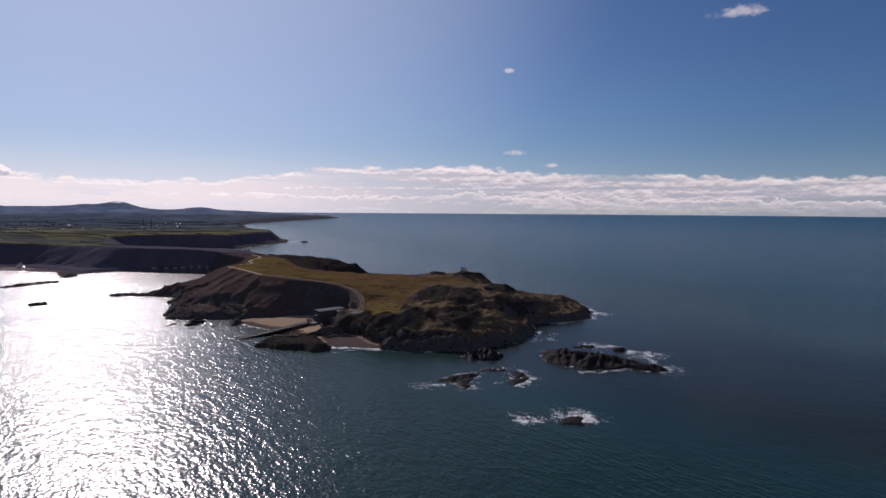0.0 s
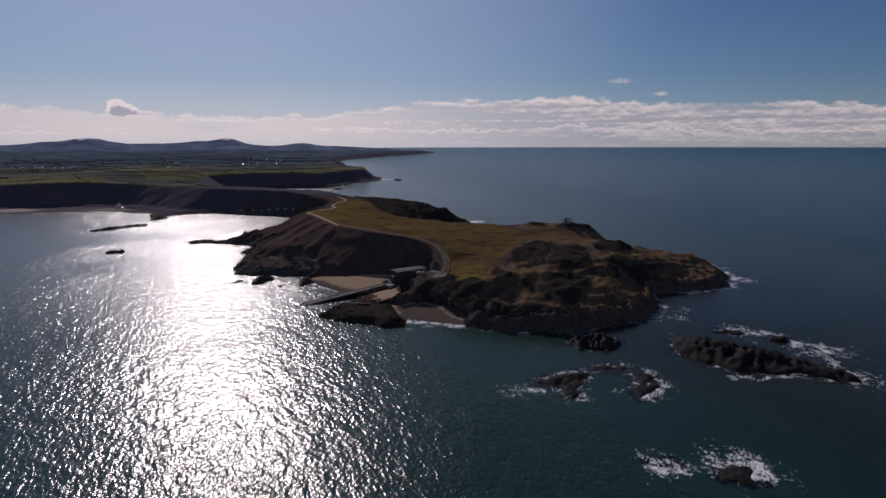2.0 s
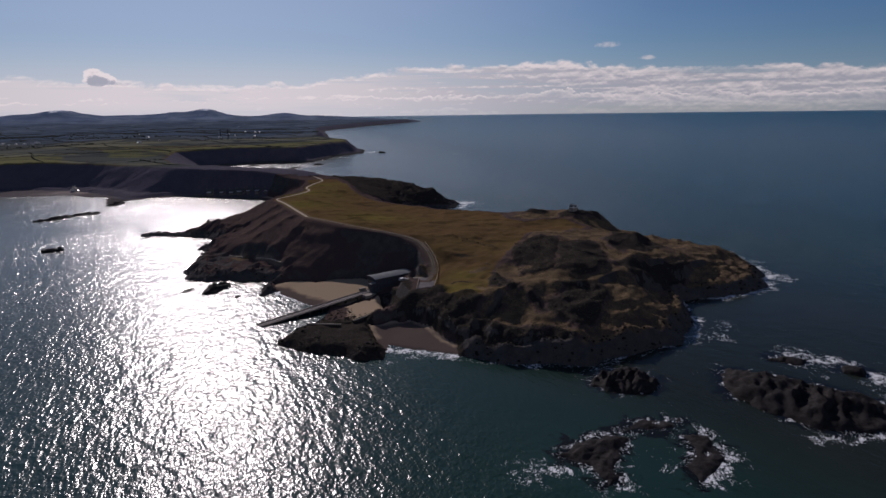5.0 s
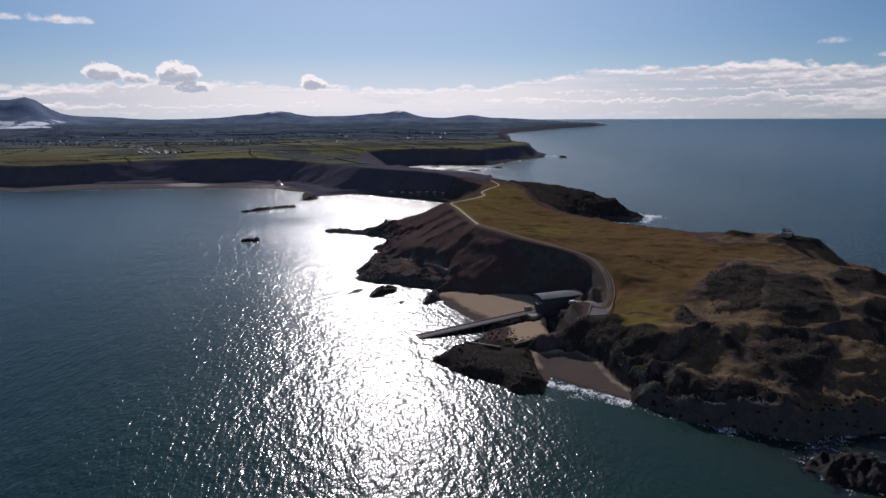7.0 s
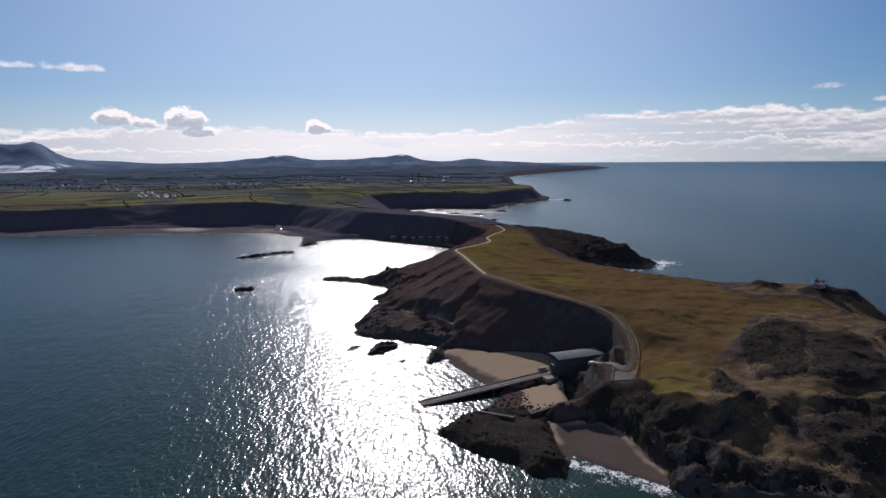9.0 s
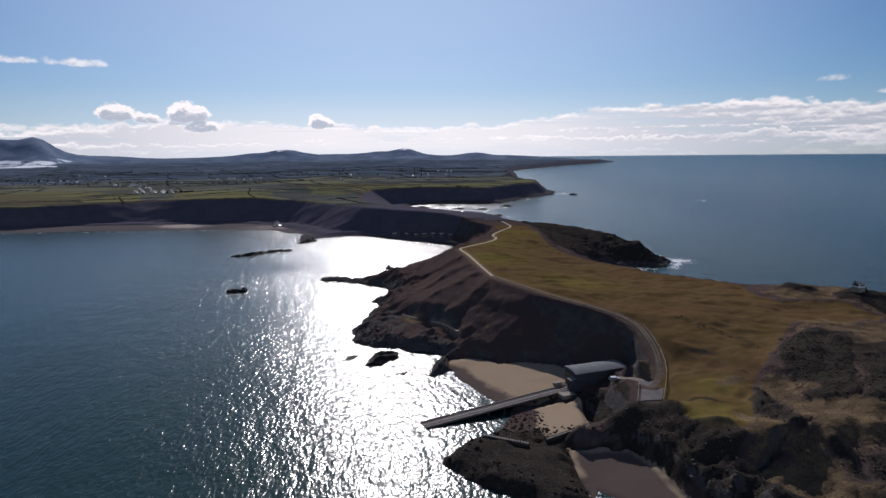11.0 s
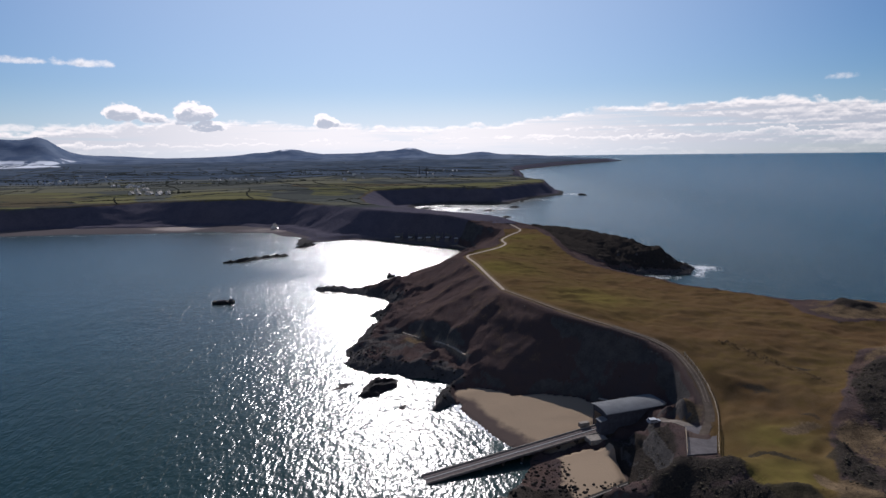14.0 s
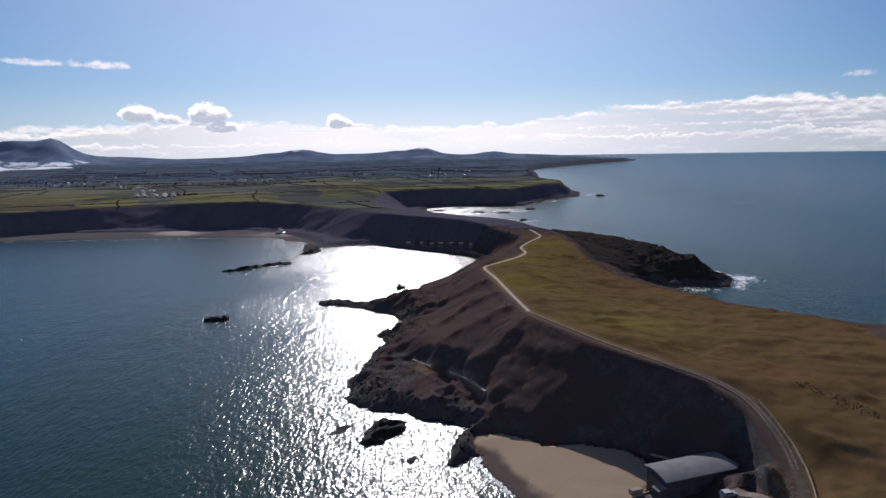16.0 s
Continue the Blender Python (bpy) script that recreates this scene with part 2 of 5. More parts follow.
def grid_mesh(name, xs, ys, z, keep=None, **attributes):
    """A mesh on the crossings of xs and ys; z and attributes are arrays [y, x]."""
    nx, ny = len(xs), len(ys)
    gx, gy = np.meshgrid(xs, ys)
    co = np.stack([gx, gy, z], -1).reshape(-1, 3)
    i = np.arange(nx * ny).reshape(ny, nx)
    quads = np.stack([i[:-1, :-1], i[:-1, 1:], i[1:, 1:], i[1:, :-1]], -1).reshape(-1, 4)
    if keep is not None:
        k = keep.reshape(-1)
        quads = quads[k[quads].any(1)]
    used = np.unique(quads)
    renum = np.zeros(nx * ny, int)
    renum[used] = np.arange(len(used))
    mesh = bpy.data.meshes.new(name)
    mesh.vertices.add(len(used))
    mesh.vertices.foreach_set("co", co[used].ravel())
    mesh.loops.add(quads.size)
    mesh.loops.foreach_set("vertex_index", renum[quads].ravel().astype(np.int32))
    mesh.polygons.add(len(quads))
    mesh.polygons.foreach_set("loop_start", np.arange(0, quads.size, 4, dtype=np.int32))
    mesh.polygons.foreach_set("loop_total", np.full(len(quads), 4, np.int32))
    mesh.polygons.foreach_set("use_smooth", np.ones(len(quads), bool))
    for key, values in attributes.items():
        mesh.attributes.new(key, "FLOAT", "POINT").data.foreach_set("value", values.reshape(-1)[used].astype(np.float32))
    mesh.update()
    mesh.validate()
    return mesh


def stretched(parts):
    """Grid lines: rows of (start, stop, first spacing, last spacing)."""
    out = []
    for a, b, s0, s1 in parts:
        n = max(2, round(abs(b - a) / ((s0 + s1) / 2)))
        t = np.linspace(0, 1, n, endpoint=False)
        r = s1 / s0
        out.append(a + (b - a) * (t if abs(r - 1) < 1e-6 else (2 * t + (r - 1) * t * t) / (r + 1)))
    return np.append(np.concatenate(out), parts[-1][1])


def material(name, colour, rough=0.8, metal=0.0, grain=0.0, size=1.0, bump=0.0):
    """A plain surface with grain: colour varies by grain, at two sizes; bump in metres."""
    m = bpy.data.materials.new(name)
    m.use_nodes = True
    n = Nodes(m.node_tree)
    p = n.add("ShaderNodeBsdfPrincipled")
    p.inputs["Roughness"].default_value, p.inputs["Metallic"].default_value = rough, metal
    p.inputs["Specular IOR Level"].default_value = 0.5 if rough < 0.6 else 0.02
    at = n.add("ShaderNodeTexCoord").outputs["Object"]
    mottled = n.math("ADD", n.math("MULTIPLY", n.noise(at, 1 / size, 5), 0.6), n.math("MULTIPLY", n.noise(at, 7 / size, 4), 0.4))
    spread = n.ramp(mottled, 0.3, 0.7, 1 - grain, 1 + grain)
    tint = n.add("ShaderNodeVectorMath", operation="SCALE")
    tint.inputs[0].default_value = colour
    n.link(spread, tint.inputs["Scale"])
    n.link(tint.outputs[0], p.inputs["Base Color"])
    if bump:
        b = n.add("ShaderNodeBump")
        b.inputs["Distance"].default_value = bump
        n.link(mottled, b.inputs["Height"])
        n.link(b.outputs[0], p.inputs["Normal"])
    n.link(p.outputs[0], n.add("ShaderNodeOutputMaterial").inputs["Surface"])
    return m


def mesh_object(name, bm, mat, parent=None, label=""):
    mesh = bpy.data.meshes.new(name)
    bm.to_mesh(mesh)
    bm.free()
    mesh.materials.append(mat)
    ob = new(name, mesh)
    if parent:
        ob.parent = parent
    return tagged(ob, label)


def part(name, bm, mat, parent, label=""):
    return mesh_object(name, bm, mat, parent, label)


def thing(name, m, label, category, group="", kind=""):
    ob = new(name)
    ob.matrix_world = m
    return tagged(ob, label, category, group, kind)


def box(size, centre, rz=0.0, bevel=0.0, bm=None):
    bm = bm or bmesh.new()
    made = bmesh.ops.create_cube(bm, size=1, matrix=pose(*centre, 0, 0, rz) @ Matrix.Diagonal((*size, 1)))
    if bevel:
        edges = list({e for v in made["verts"] for e in v.link_edges})
        bmesh.ops.bevel(bm, geom=edges, offset=bevel, segments=1, affect="EDGES")
    return bm


def beam(a, b, w, h, bm=None):
    """A bar of width w and height h from a to b."""
    bm = bm or bmesh.new()
    a, b = Vector(a), Vector(b)
    way = b - a
    turn = way.to_track_quat("X", "Z").to_matrix().to_4x4()
    bmesh.ops.create_cube(bm, size=1, matrix=Matrix.Translation((a + b) / 2) @ turn @ Matrix.Diagonal((way.length, w, h, 1)))
    return bm


def prism(outline, z0, z1, bm=None):
    bm = bm or bmesh.new()
    face = bm.faces.new([bm.verts.new((x, y, z0)) for x, y in outline])
    out = bmesh.ops.extrude_face_region(bm, geom=[face])
    bmesh.ops.translate(bm, vec=(0, 0, z1 - z0), verts=[v for v in out["geom"] if isinstance(v, bmesh.types.BMVert)])
    bmesh.ops.recalc_face_normals(bm, faces=bm.faces)
    return bm

# ---- outlines of the land, in metres ----
COAST_EAST = [(-4700, 1900), (-2600, 1450), (-1400, 1090), (-800, 975), (-525, 945), (-461, 955), (-389, 956), (-322, 967), (-252, 973), (-190, 957),
              (-150, 925), (-132, 880), (-120, 842), (-112, 850), (-108, 880), (-88, 892), (-50, 890), (-11, 871), (26, 850), (46, 824), (50, 795), (34, 745),
              (14, 695), (-4, 657), (-22, 652), (-49, 659), (-54, 652), (-50, 648), (-22, 637), (-9, 629), (2, 617), (7, 599), (-6, 584), (1, 570), (-4, 542), (-6, 503), (4, 494), (19, 490), (39, 481), (44, 477), (38, 463), (37, 452),
              (46, 456), (55, 441), (62, 429), (70, 418), (66, 404)]
COAST_NORTH = [(60, 396), (50, 388), (46, 378), (52, 372), (66, 362), (75, 354), (86, 350), (90, 363), (101, 356), (113, 348), (119, 340), (134, 329), (159, 320), (179, 323), (206, 328),
               (217, 339), (230, 351), (242, 373), (262, 373), (284, 375), (303, 381), (318, 402), (327, 428), (336, 454), (318, 482), (296, 510)]
COAST_WEST = [(270, 545), (236, 575), (208, 606), (190, 645), (180, 672), (172, 690), (168, 702), (186, 699), (206, 694), (224, 697), (238, 722), (230, 744), (206, 782), (182, 822), (160, 866), (138, 905), (112, 950), (104, 1010),
              (98, 1060), (88, 1078), (50, 1120), (5, 1181), (-42, 1290), (-20, 1330), (29, 1353), (138, 1339), (189, 1466), (268, 1567), (293, 1678), (262, 1800), (225, 2000),
              (265, 2275), (300, 2700), (328, 3158), (386, 3316), (668, 3700), (1060, 4050), (1040, 4250), (500, 4900), (-4700, 4900)]
COAST = COAST_EAST + COAST_NORTH + COAST_WEST
BROW = [(-4700, 2000), (-1400, 1180), (-800, 1070), (-540, 1010), (-480, 1045), (-411, 1100), (-300, 1060), (-243, 1085), (-162, 1053), (-111, 1008), (-70, 955), (-20, 915), (30, 878), (66, 832), (88, 800),
        (87, 764), (79, 737), (80, 710), (72, 685), (54, 655), (49, 639), (55, 603), (62, 561), (67, 529), (78, 507), (91, 487), (105, 471), (118, 461), (124, 450), (124, 440), (122, 427), (110, 420), (108, 402), (116, 394),
        (127, 376), (142, 368), (150, 348), (168, 345), (200, 368), (230, 398), (256, 408), (278, 425), (274, 460), (262, 490), (240, 517), (222, 522), (205, 532), (187, 547), (168, 570), (158, 592),
        (146, 610), (134, 632), (128, 660), (124, 700), (126, 739), (122, 815), (102, 846), (62, 895), (10, 945), (-50, 995), (-90, 1060), (-110, 1150), (-115, 1310), (0, 1390), (105, 1375),
        (165, 1490), (230, 1590), (245, 1690), (215, 1800), (190, 2000), (225, 2275), (260, 2700), (285, 3158), (340, 3350), (620, 3740), (980, 4060), (460, 4880), (-4700, 4880)]
GRASS = [(88, 800), (88, 764), (80, 737), (81, 710), (73, 685), (55, 655), (50, 639), (56, 603), (63, 561), (68, 529), (79, 507), (92, 487), (106, 471), (117.5, 461), (125, 450), (126.3, 440), (126.6, 431), (125.5, 422), (121.5, 411), (119.5, 402), (119.5, 390),
         (124, 372), (135, 370), (144, 387), (155, 407), (166, 422), (177, 441), (190, 455), (205, 456), (222, 459), (239, 466), (237, 478), (224, 487), (208, 490), (203, 506), (205, 528), (187, 544), (168, 567), (158, 588), (146, 607), (134, 630), (128, 660), (123, 700), (124, 739), (118, 800), (105, 812)]
BEACHES = [[(47, 472), (59, 470), (70, 461), (82, 460), (92, 456), (98, 449), (97, 441), (92, 426), (76, 420), (60, 427), (50, 447), (48, 458)],
           [(60, 408), (66, 402), (78, 391), (93, 395), (98, 406), (96, 420), (84, 420), (70, 416)],
           [(85, 384), (104, 383), (111, 373), (117, 352), (114, 342), (88, 358)],
           [(-700, 960), (-540, 985), (-461, 998), (-322, 1010), (-250, 1014), (-185, 990), (-140, 925), (-120, 890), (-60, 905), (-8, 888), (34, 862), (56, 828), (60, 800), (40, 790), (20, 830), (-60, 870), (-250, 950), (-600, 925)]]
# heights of the upland: x, y, metres
UPLAND = [(53, 639, 25.5), (72, 539, 28), (58, 603, 27), (94, 486, 28), (120, 461, 25), (127, 440, 21), (125, 418, 15.5), (116, 402, 13), (84, 710, 23.5),
          (104, 797, 22), (130, 650, 20), (150, 610, 20), (166, 571, 21), (203, 527, 22), (225, 500, 23), (249, 500, 25), (150, 480, 23), (170, 424, 20), (220, 452, 21), (140, 380, 13.5),
          (155, 374, 16), (148, 345, 10), (200, 385, 18), (247, 437, 21), (260, 408, 14), (281, 431, 8.5), (278, 459, 12.0), (300, 425, 13), (311, 412, 8), (100, 900, 27)]
RIDGE = [(122, 830, 21), (150, 800, 20), (176, 770, 18.5), (200, 744, 16), (218, 724, 13), (230, 718, 6)]
ROAD = [(115, 399, 13), (118, 409, 13.4), (123.5, 416, 14.5), (126.5, 423, 16.3), (127.7, 431, 18.4), (127.6, 440, 20.8), (126, 451, 23), (120, 460.5, 25), (108.5, 470, 27), (94.3, 486, 28), (81, 507, 28.5), (70.2, 529, 28), (64.7, 561, 27.8), (58.5, 603, 27), (53.3, 639, 25.5)]
PATH_UP = [(53.3, 639, 25.5), (60.5, 655, 25), (77, 684.7, 24), (84, 709.7, 23), (83, 737, 22), (91, 764, 22), (104, 797, 22), (101, 822, 23), (92, 860, 24)]
DRIVE = [(119.5, 411, 13.0), (116.8, 415, 12.8), (114.8, 418.2, 12.2), (113, 420.6, 11.2), (111.6, 423, 10.9)]
PADS = [(116.6, 404, 7.2, 8.5, 13.0), (113, 420.5, 3.2, 3.2, 11.0), (109.3, 420.3, 2.5, 2.5, 10.4), (104, 420.5, 3.5, 3, 7.2), (99, 420, 3, 3, 4.4), (101, 429.5, 8, 4.5, 2.4), (106, 431, 5, 4, 5.5), (116, 435.5, 3.2, 4.2, 10.2)]
CENTRE = (50.0, 200.0)
# breaks of slope on the rough end (high side to the left of the line) and their drop
SCARPS = [([(154, 367, 0), (167, 371, 0), (181, 383, 0), (193, 381, 0), (212, 388, 0), (230, 393, 0)], 2.3),
          ([(117, 350, 0), (127, 356, 0), (132, 345, 0), (142, 341, 0), (152, 341, 0), (157, 329, 0)], 2.6), ([(206, 372, 0), (222, 376, 0), (240, 392, 0), (258, 396, 0)], 3.0)]
# gorse outlines that also paint the shade of north-facing banks dark
GORSE_AND_SHADE = [[(233, 487), (245, 482), (262, 481), (262, 491), (246, 497), (235, 496)], [(112, 850), (126, 800), (128, 745), (134, 706), (170, 708), (224, 700), (236, 722), (206, 780), (180, 822), (150, 860)], [(168, 424), (179, 437), (196, 446), (206, 440), (198, 425), (190, 408), (173, 384), (159, 386), (163, 398)], [(199, 430), (217, 432), (223, 420), (214, 399), (194, 373), (181, 377), (173, 384), (188, 402)],
         [(160, 357), (169, 369), (181, 373), (190, 365), (186, 350), (170, 334), (160, 334), (158, 346)], [(152, 362), (157, 360), (159, 348), (152, 352)], [(110, 350), (118, 355), (125, 360), (133, 353), (138, 348), (146, 340), (156, 341), (157, 328), (130, 322), (108, 338)],
         [(113, 385), (121, 384), (128, 375), (133, 366), (125, 360), (119, 355), (113, 363), (110, 375)], [(147, 398), (152, 396), (149, 366), (144, 366), (142, 380)], [(136, 367), (143, 363), (145, 358), (137, 360)],
         [(205, 384), (228, 390), (246, 400), (262, 396), (240, 376), (210, 362)], [(222, 425), (240, 436), (262, 440), (272, 424), (250, 408), (226, 402)], [(214, 506), (224, 516), (230, 503), (224, 496)], [(98, 392), (110, 395), (121, 394.5), (124, 388), (121, 384), (114, 386), (112, 376), (106, 381)], [(96, 384), (99, 393), (112, 394), (114, 386)]]
# darker ovals in the turf: x, y, half length, half width, turn, strength
DARK_OVALS = [(144, 427, 8, 3.6, -0.5, 0.74), (131, 391, 8, 1.6, -0.75, 0.95), (164, 441, 6, 2.4, -0.8, 0.66), (149, 409, 9, 2.0, -0.8, 0.66), (140, 452, 8, 3, 0.3, 0.30), (193, 455, 5, 2.2, 0, 0.6), (112, 500, 9, 4, 0.8, 0.25), (175, 500, 12, 5, 0.9, 0.25), (100, 560, 10, 5, 1.2, 0.2)]
# worn trails, and sunlit ridges painted tan: line, half width
TAN_LINES = [([(136, 379, 0), (141, 366, 0), (145, 357, 0), (150, 349, 0), (154, 343, 0), (158, 332, 0)], 2.2), ([(153, 384, 0), (161, 380, 0), (171, 379, 0), (178, 375, 0), (186, 373, 0), (194, 369, 0)], 2.0), ([(141, 353, 0), (149, 349, 0), (148, 344, 0)], 4.5), ([(154, 372, 0), (166, 366, 0)], 5.0),
             ([(202, 446, 0), (217, 446, 0), (225, 434, 0), (219, 408, 0)], 4.0), ([(205, 455, 0), (224, 446, 0), (240, 450, 0), (264, 442, 0)], 6.5), ([(212, 391, 0), (232, 397, 0)], 3.5), ([(157, 402, 0), (164, 396, 0)], 4.5), ([(120, 420, 0), (122, 418.6, 0)], 4.2), ([(140, 402, 0), (148, 404, 0)], 3.0)]
# smooth, steep hollow over the cove
BOWL = [(57, 508), (72, 497), (93, 482), (108, 469), (121, 452), (121, 428), (112, 436), (101, 457), (81, 464), (57, 468)]


def dish(x, y):
    """The sea and the far land rise a little far out, so that the sheet's rim stands where the true horizon does."""
    r = np.hypot(x - CENTRE[0], y - CENTRE[1])
    return 64 * np.clip((r - 2200) / 2450, 0, 1) ** 2


def upland(x, y):
    top, weight = 0.0, 0.0
    for cx, cy, h in UPLAND:
        w = 1 / ((x - cx) ** 2 + (y - cy) ** 2 + 60) ** 1.6
        top, weight = top + w * h, weight + w
    return top / weight


def wild_end(x, y, grass):
    """1 on the rough northern and western end of the headland, outside the turf."""
    return step(1, -8, grass) * step(122, 146, x) * step(545, 500, y)


# the low rocky bench at the foot of the slope
APRON = [(-10, 500), (0, 536), (10, 548), (21, 534), (30, 523), (39, 513), (50, 493), (52, 468), (40, 472), (14, 488)]
SPURS = [[(57, 598, 0), (43, 603, 0), (26, 606, 0)], [(62, 566, 0), (46, 576, 0), (34, 568, 0), (25, 556, 0)], [(68, 516, 0), (57, 512, 0), (48, 507, 0), (39, 499, 0)], [(64, 535, 0), (50, 534, 0), (36, 530, 0)]]


def signed_line(line, x, y):
    """Distance from an open line, positive to its left."""
    best, sign = np.full(x.shape, 1e18), np.ones(x.shape)
    for (ax, ay, _), (bx, by, _) in zip(line, line[1:]):
        ex, ey = bx - ax, by - ay
        t = np.clip(((x - ax) * ex + (y - ay) * ey) / (ex * ex + ey * ey), 0, 1)
        d = (x - ax - t * ex) ** 2 + (y - ay - t * ey) ** 2
        sign = np.where(d < best, np.sign(ex * (y - ay) - ey * (x - ax)), sign)
        best = np.minimum(best, d)
    return sign * np.sqrt(best)


def thicket(x, y):
    """1 inside the gorse and the painted shade, with a ragged edge."""
    out = np.zeros(x.shape)
    for outline in GORSE_AND_SHADE:
        out = np.maximum(out, step(-2.5, 3.0, inside_by(outline, x + 4.5 * fbm(x, y, 12, 4, 161), y + 4.5 * fbm(x, y, 12, 4, 162))))
    return out


def land(x, y, far=False):
    """Height of the land and the covers on it."""
    warp = 9.0 if far else 2.6
    wx = x + warp * fbm(x, y, 34 if far else 13, 3, 11)
    wy = y + warp * fbm(x, y, 34 if far else 13, 3, 12)
    d, brow = inside_by(COAST, wx, wy), inside_by(BROW, x + 0.3 * (wx - x), y + 0.3 * (wy - y))
    sand = np.full(x.shape, -1e9)
    for outline in BEACHES:
        sand = np.maximum(sand, inside_by(outline, wx, wy))
    d_hard = np.minimum(d, np.where(sand > -200, -sand, 1e9))
    s = np.clip(d_hard, 0, None) / (np.clip(d_hard, 0, None) + np.clip(-brow, 0, None) + 1e-6)
    s = np.where(brow >= 0, 1.0, s)
    top = upland(x, y)
    inland = step(820, 900, y)
    top = top * (1 - inland) + inland * (28 + 6 * np.exp(-((x + 290) / 120) ** 2) + 3 * fbm(x, y, 260, 3, 5) - 13 * step(2300, 3000, y))
    prof = 0.30 * step(0.0, 0.22, s) * np.minimum(1, 6.0 / np.maximum(top, 1)) * 2.2 + 0.0
    prof = np.clip(prof * (1 - s) + (np.clip((s - 0.34) / 0.66, 0, 1) if far else s ** 1.25), 0, 1)
    h = top * prof
    ridge_d, ridge_h = from_line(RIDGE, x, y)
    bump = ridge_h * np.clip(1 - (ridge_d / 42) ** 2, 0, 1) * step(0, 26, d)
    h = np.maximum(h, bump)
    # crags near the shore and on the rough northern end, smooth turf on top
    rough_north = step(420, 385, y) * step(100, 130, x) + step(205, 250, x) * step(520, 470, y)
    loose = 1.5 + 6 * step(135, 175, x) * step(560, 500, y)
    grass = inside_by(GRASS, x + loose * fbm(x, y, 24, 5, 21), y + loose * fbm(x, y, 24, 5, 22))
    hum = wild_end(x, y, grass) * step(4, 22, d) * (1 - 0.8 * np.exp(-((x - 240) ** 2 + (y - 492) ** 2) / 28 ** 2))
    h = h + hum * (2.6 * (ridged(x, y, 44, 2, 131) - 0.5) + 1.3 * fbm(x, y, 15, 4, 133))
    craggy = np.clip(1.15 - s, 0, 1) + 0.20 * np.clip(rough_north, 0, 1) * step(2, -6, grass) * (1 - 0.85 * np.exp(-((x - 242) ** 2 + (y - 492) ** 2) / 24 ** 2))
    crag = (ridged(x, y, 17, 5, 31) - 0.42) * (4.6 if not far else 1.8)
    small = (ridged(x, y, 5.5, 3, 41) - 0.4) * 2.2
    damp = step(0, 9, d_hard)
    mid_slope = 1 - 0.72 * step(0.25, 0.5, s) * step(1.02, 0.7, s) * step(-3, -12, grass) * (1 - np.clip(rough_north, 0, 1))
    bowl = step(-3, 6, inside_by(BOWL, x, y))
    mid_slope = mid_slope * (1 - 0.9 * bowl)
    h = h + np.clip(craggy, 0, 1) * (crag * (0.35 + 0.65 * damp) + (0 if far else small)) * np.where(d_hard > 0, 1, 0) * mid_slope
    h = h + step(0, 6, grass) * 0.85 * fbm(x, y, 30, 2, 51) + step(-2, 10, brow) * 0.5 * fbm(x, y, 55, 3, 52)
    if not far:
        for line, drop in SCARPS:
            sd = signed_line(line, x + 2.5 * fbm(x, y, 14, 3, 141), y + 2.5 * fbm(x, y, 14, 3, 142))
            h = h + drop * (step(-13, 3, sd) * np.exp(-np.clip(sd, 0, None) / 20) - 0.7 * step(-1, -8, sd) * np.exp(-np.clip(-sd - 8, 0, None) / 13)) * step(3, 12, d)
    # knolls by the lookout
    for kx, ky, r, up in ((245, 490, 14, 2.0), (226, 512, 10, 1.6), (262, 488, 12, 1.6), (196, 455, 11, 1.8), (289, 429, 13, 4.0), (310, 428, 14, 3.6), (274, 430, 4.5, -3.5), (272, 416, 4.5, -3.0), (326, 432, 8, 2.5)):
        h = h + up * np.exp(-((x - kx) ** 2 + (y - ky) ** 2) / r ** 2 * 1.6)
    # gullies on the face over the bay
    gully = fbm(x * 1.0, y * 0.35, 26, 3, 61)
    h = h + 4.6 * gully * step(0.15, 0.5, s) * step(0.98, 0.75, s) * (0 if far else 0.5) * (1 - 0.9 * bowl)
    # shore rocks, bottom under the water
    shelf = step(0, 2.2, d_hard) * (0.9 + 0.7 * fbm(x, y, 6, 3, 71))
    h = np.where(d_hard > 0, h + shelf, h)
    strand = np.where(sand > 0, np.clip(0.25 + (0.095 if not far else 0.06) * np.minimum(d, 40), -3, 2.6 if far else 4.0), -9)
    h = np.where((sand > 0) & (d > 0), np.maximum(strand, np.minimum(h, strand)), h)
    h = np.where(d <= 0, np.clip(0.22 * d, -5, 0) - 0.25, h)
    if not far:
        bench = step(-5, 3, inside_by(APRON, wx, wy))
        ledge = 4.6 + 3.4 * (ridged(x, y, 9, 4, 231) - 0.45)
        h = np.where(h > ledge, h * (1 - bench) + (ledge + 0.10 * (h - ledge)) * bench, h)
        bank = 12.4 - 0.85 * np.clip(112.5 - x, 0, None) + 0.8 * fbm(x, y, 7, 3, 191)
        near = step(393, 399, y) * step(422, 417, y) * step(114, 110, x) * step(94, 99, x)
        h = np.where(h > bank, h * (1 - near) + bank * near, h)
        low = step(90, 83, x) * step(402, 396, y)
        cap = 2.9 + 1.3 * fbm(x, y, 9, 4, 221)
        h = np.where(h > cap, h * (1 - low) + (cap + 0.12 * (h - cap)) * low, h)
        # thickets stand proud of the turf, the mound inside the road's bend too
        h = h + 1.5 * thicket(x, y) * (0.35 + 0.9 * ridged(x, y, 6.5, 3, 201)) * step(2, 8, d)
        h = h + 1.5 * step(1.0, 0.45, np.hypot((x - 120.9) / 4.9, (y - 419.4) / 5.2)) * (0.85 + 0.3 * fbm(x, y, 3, 3, 203))
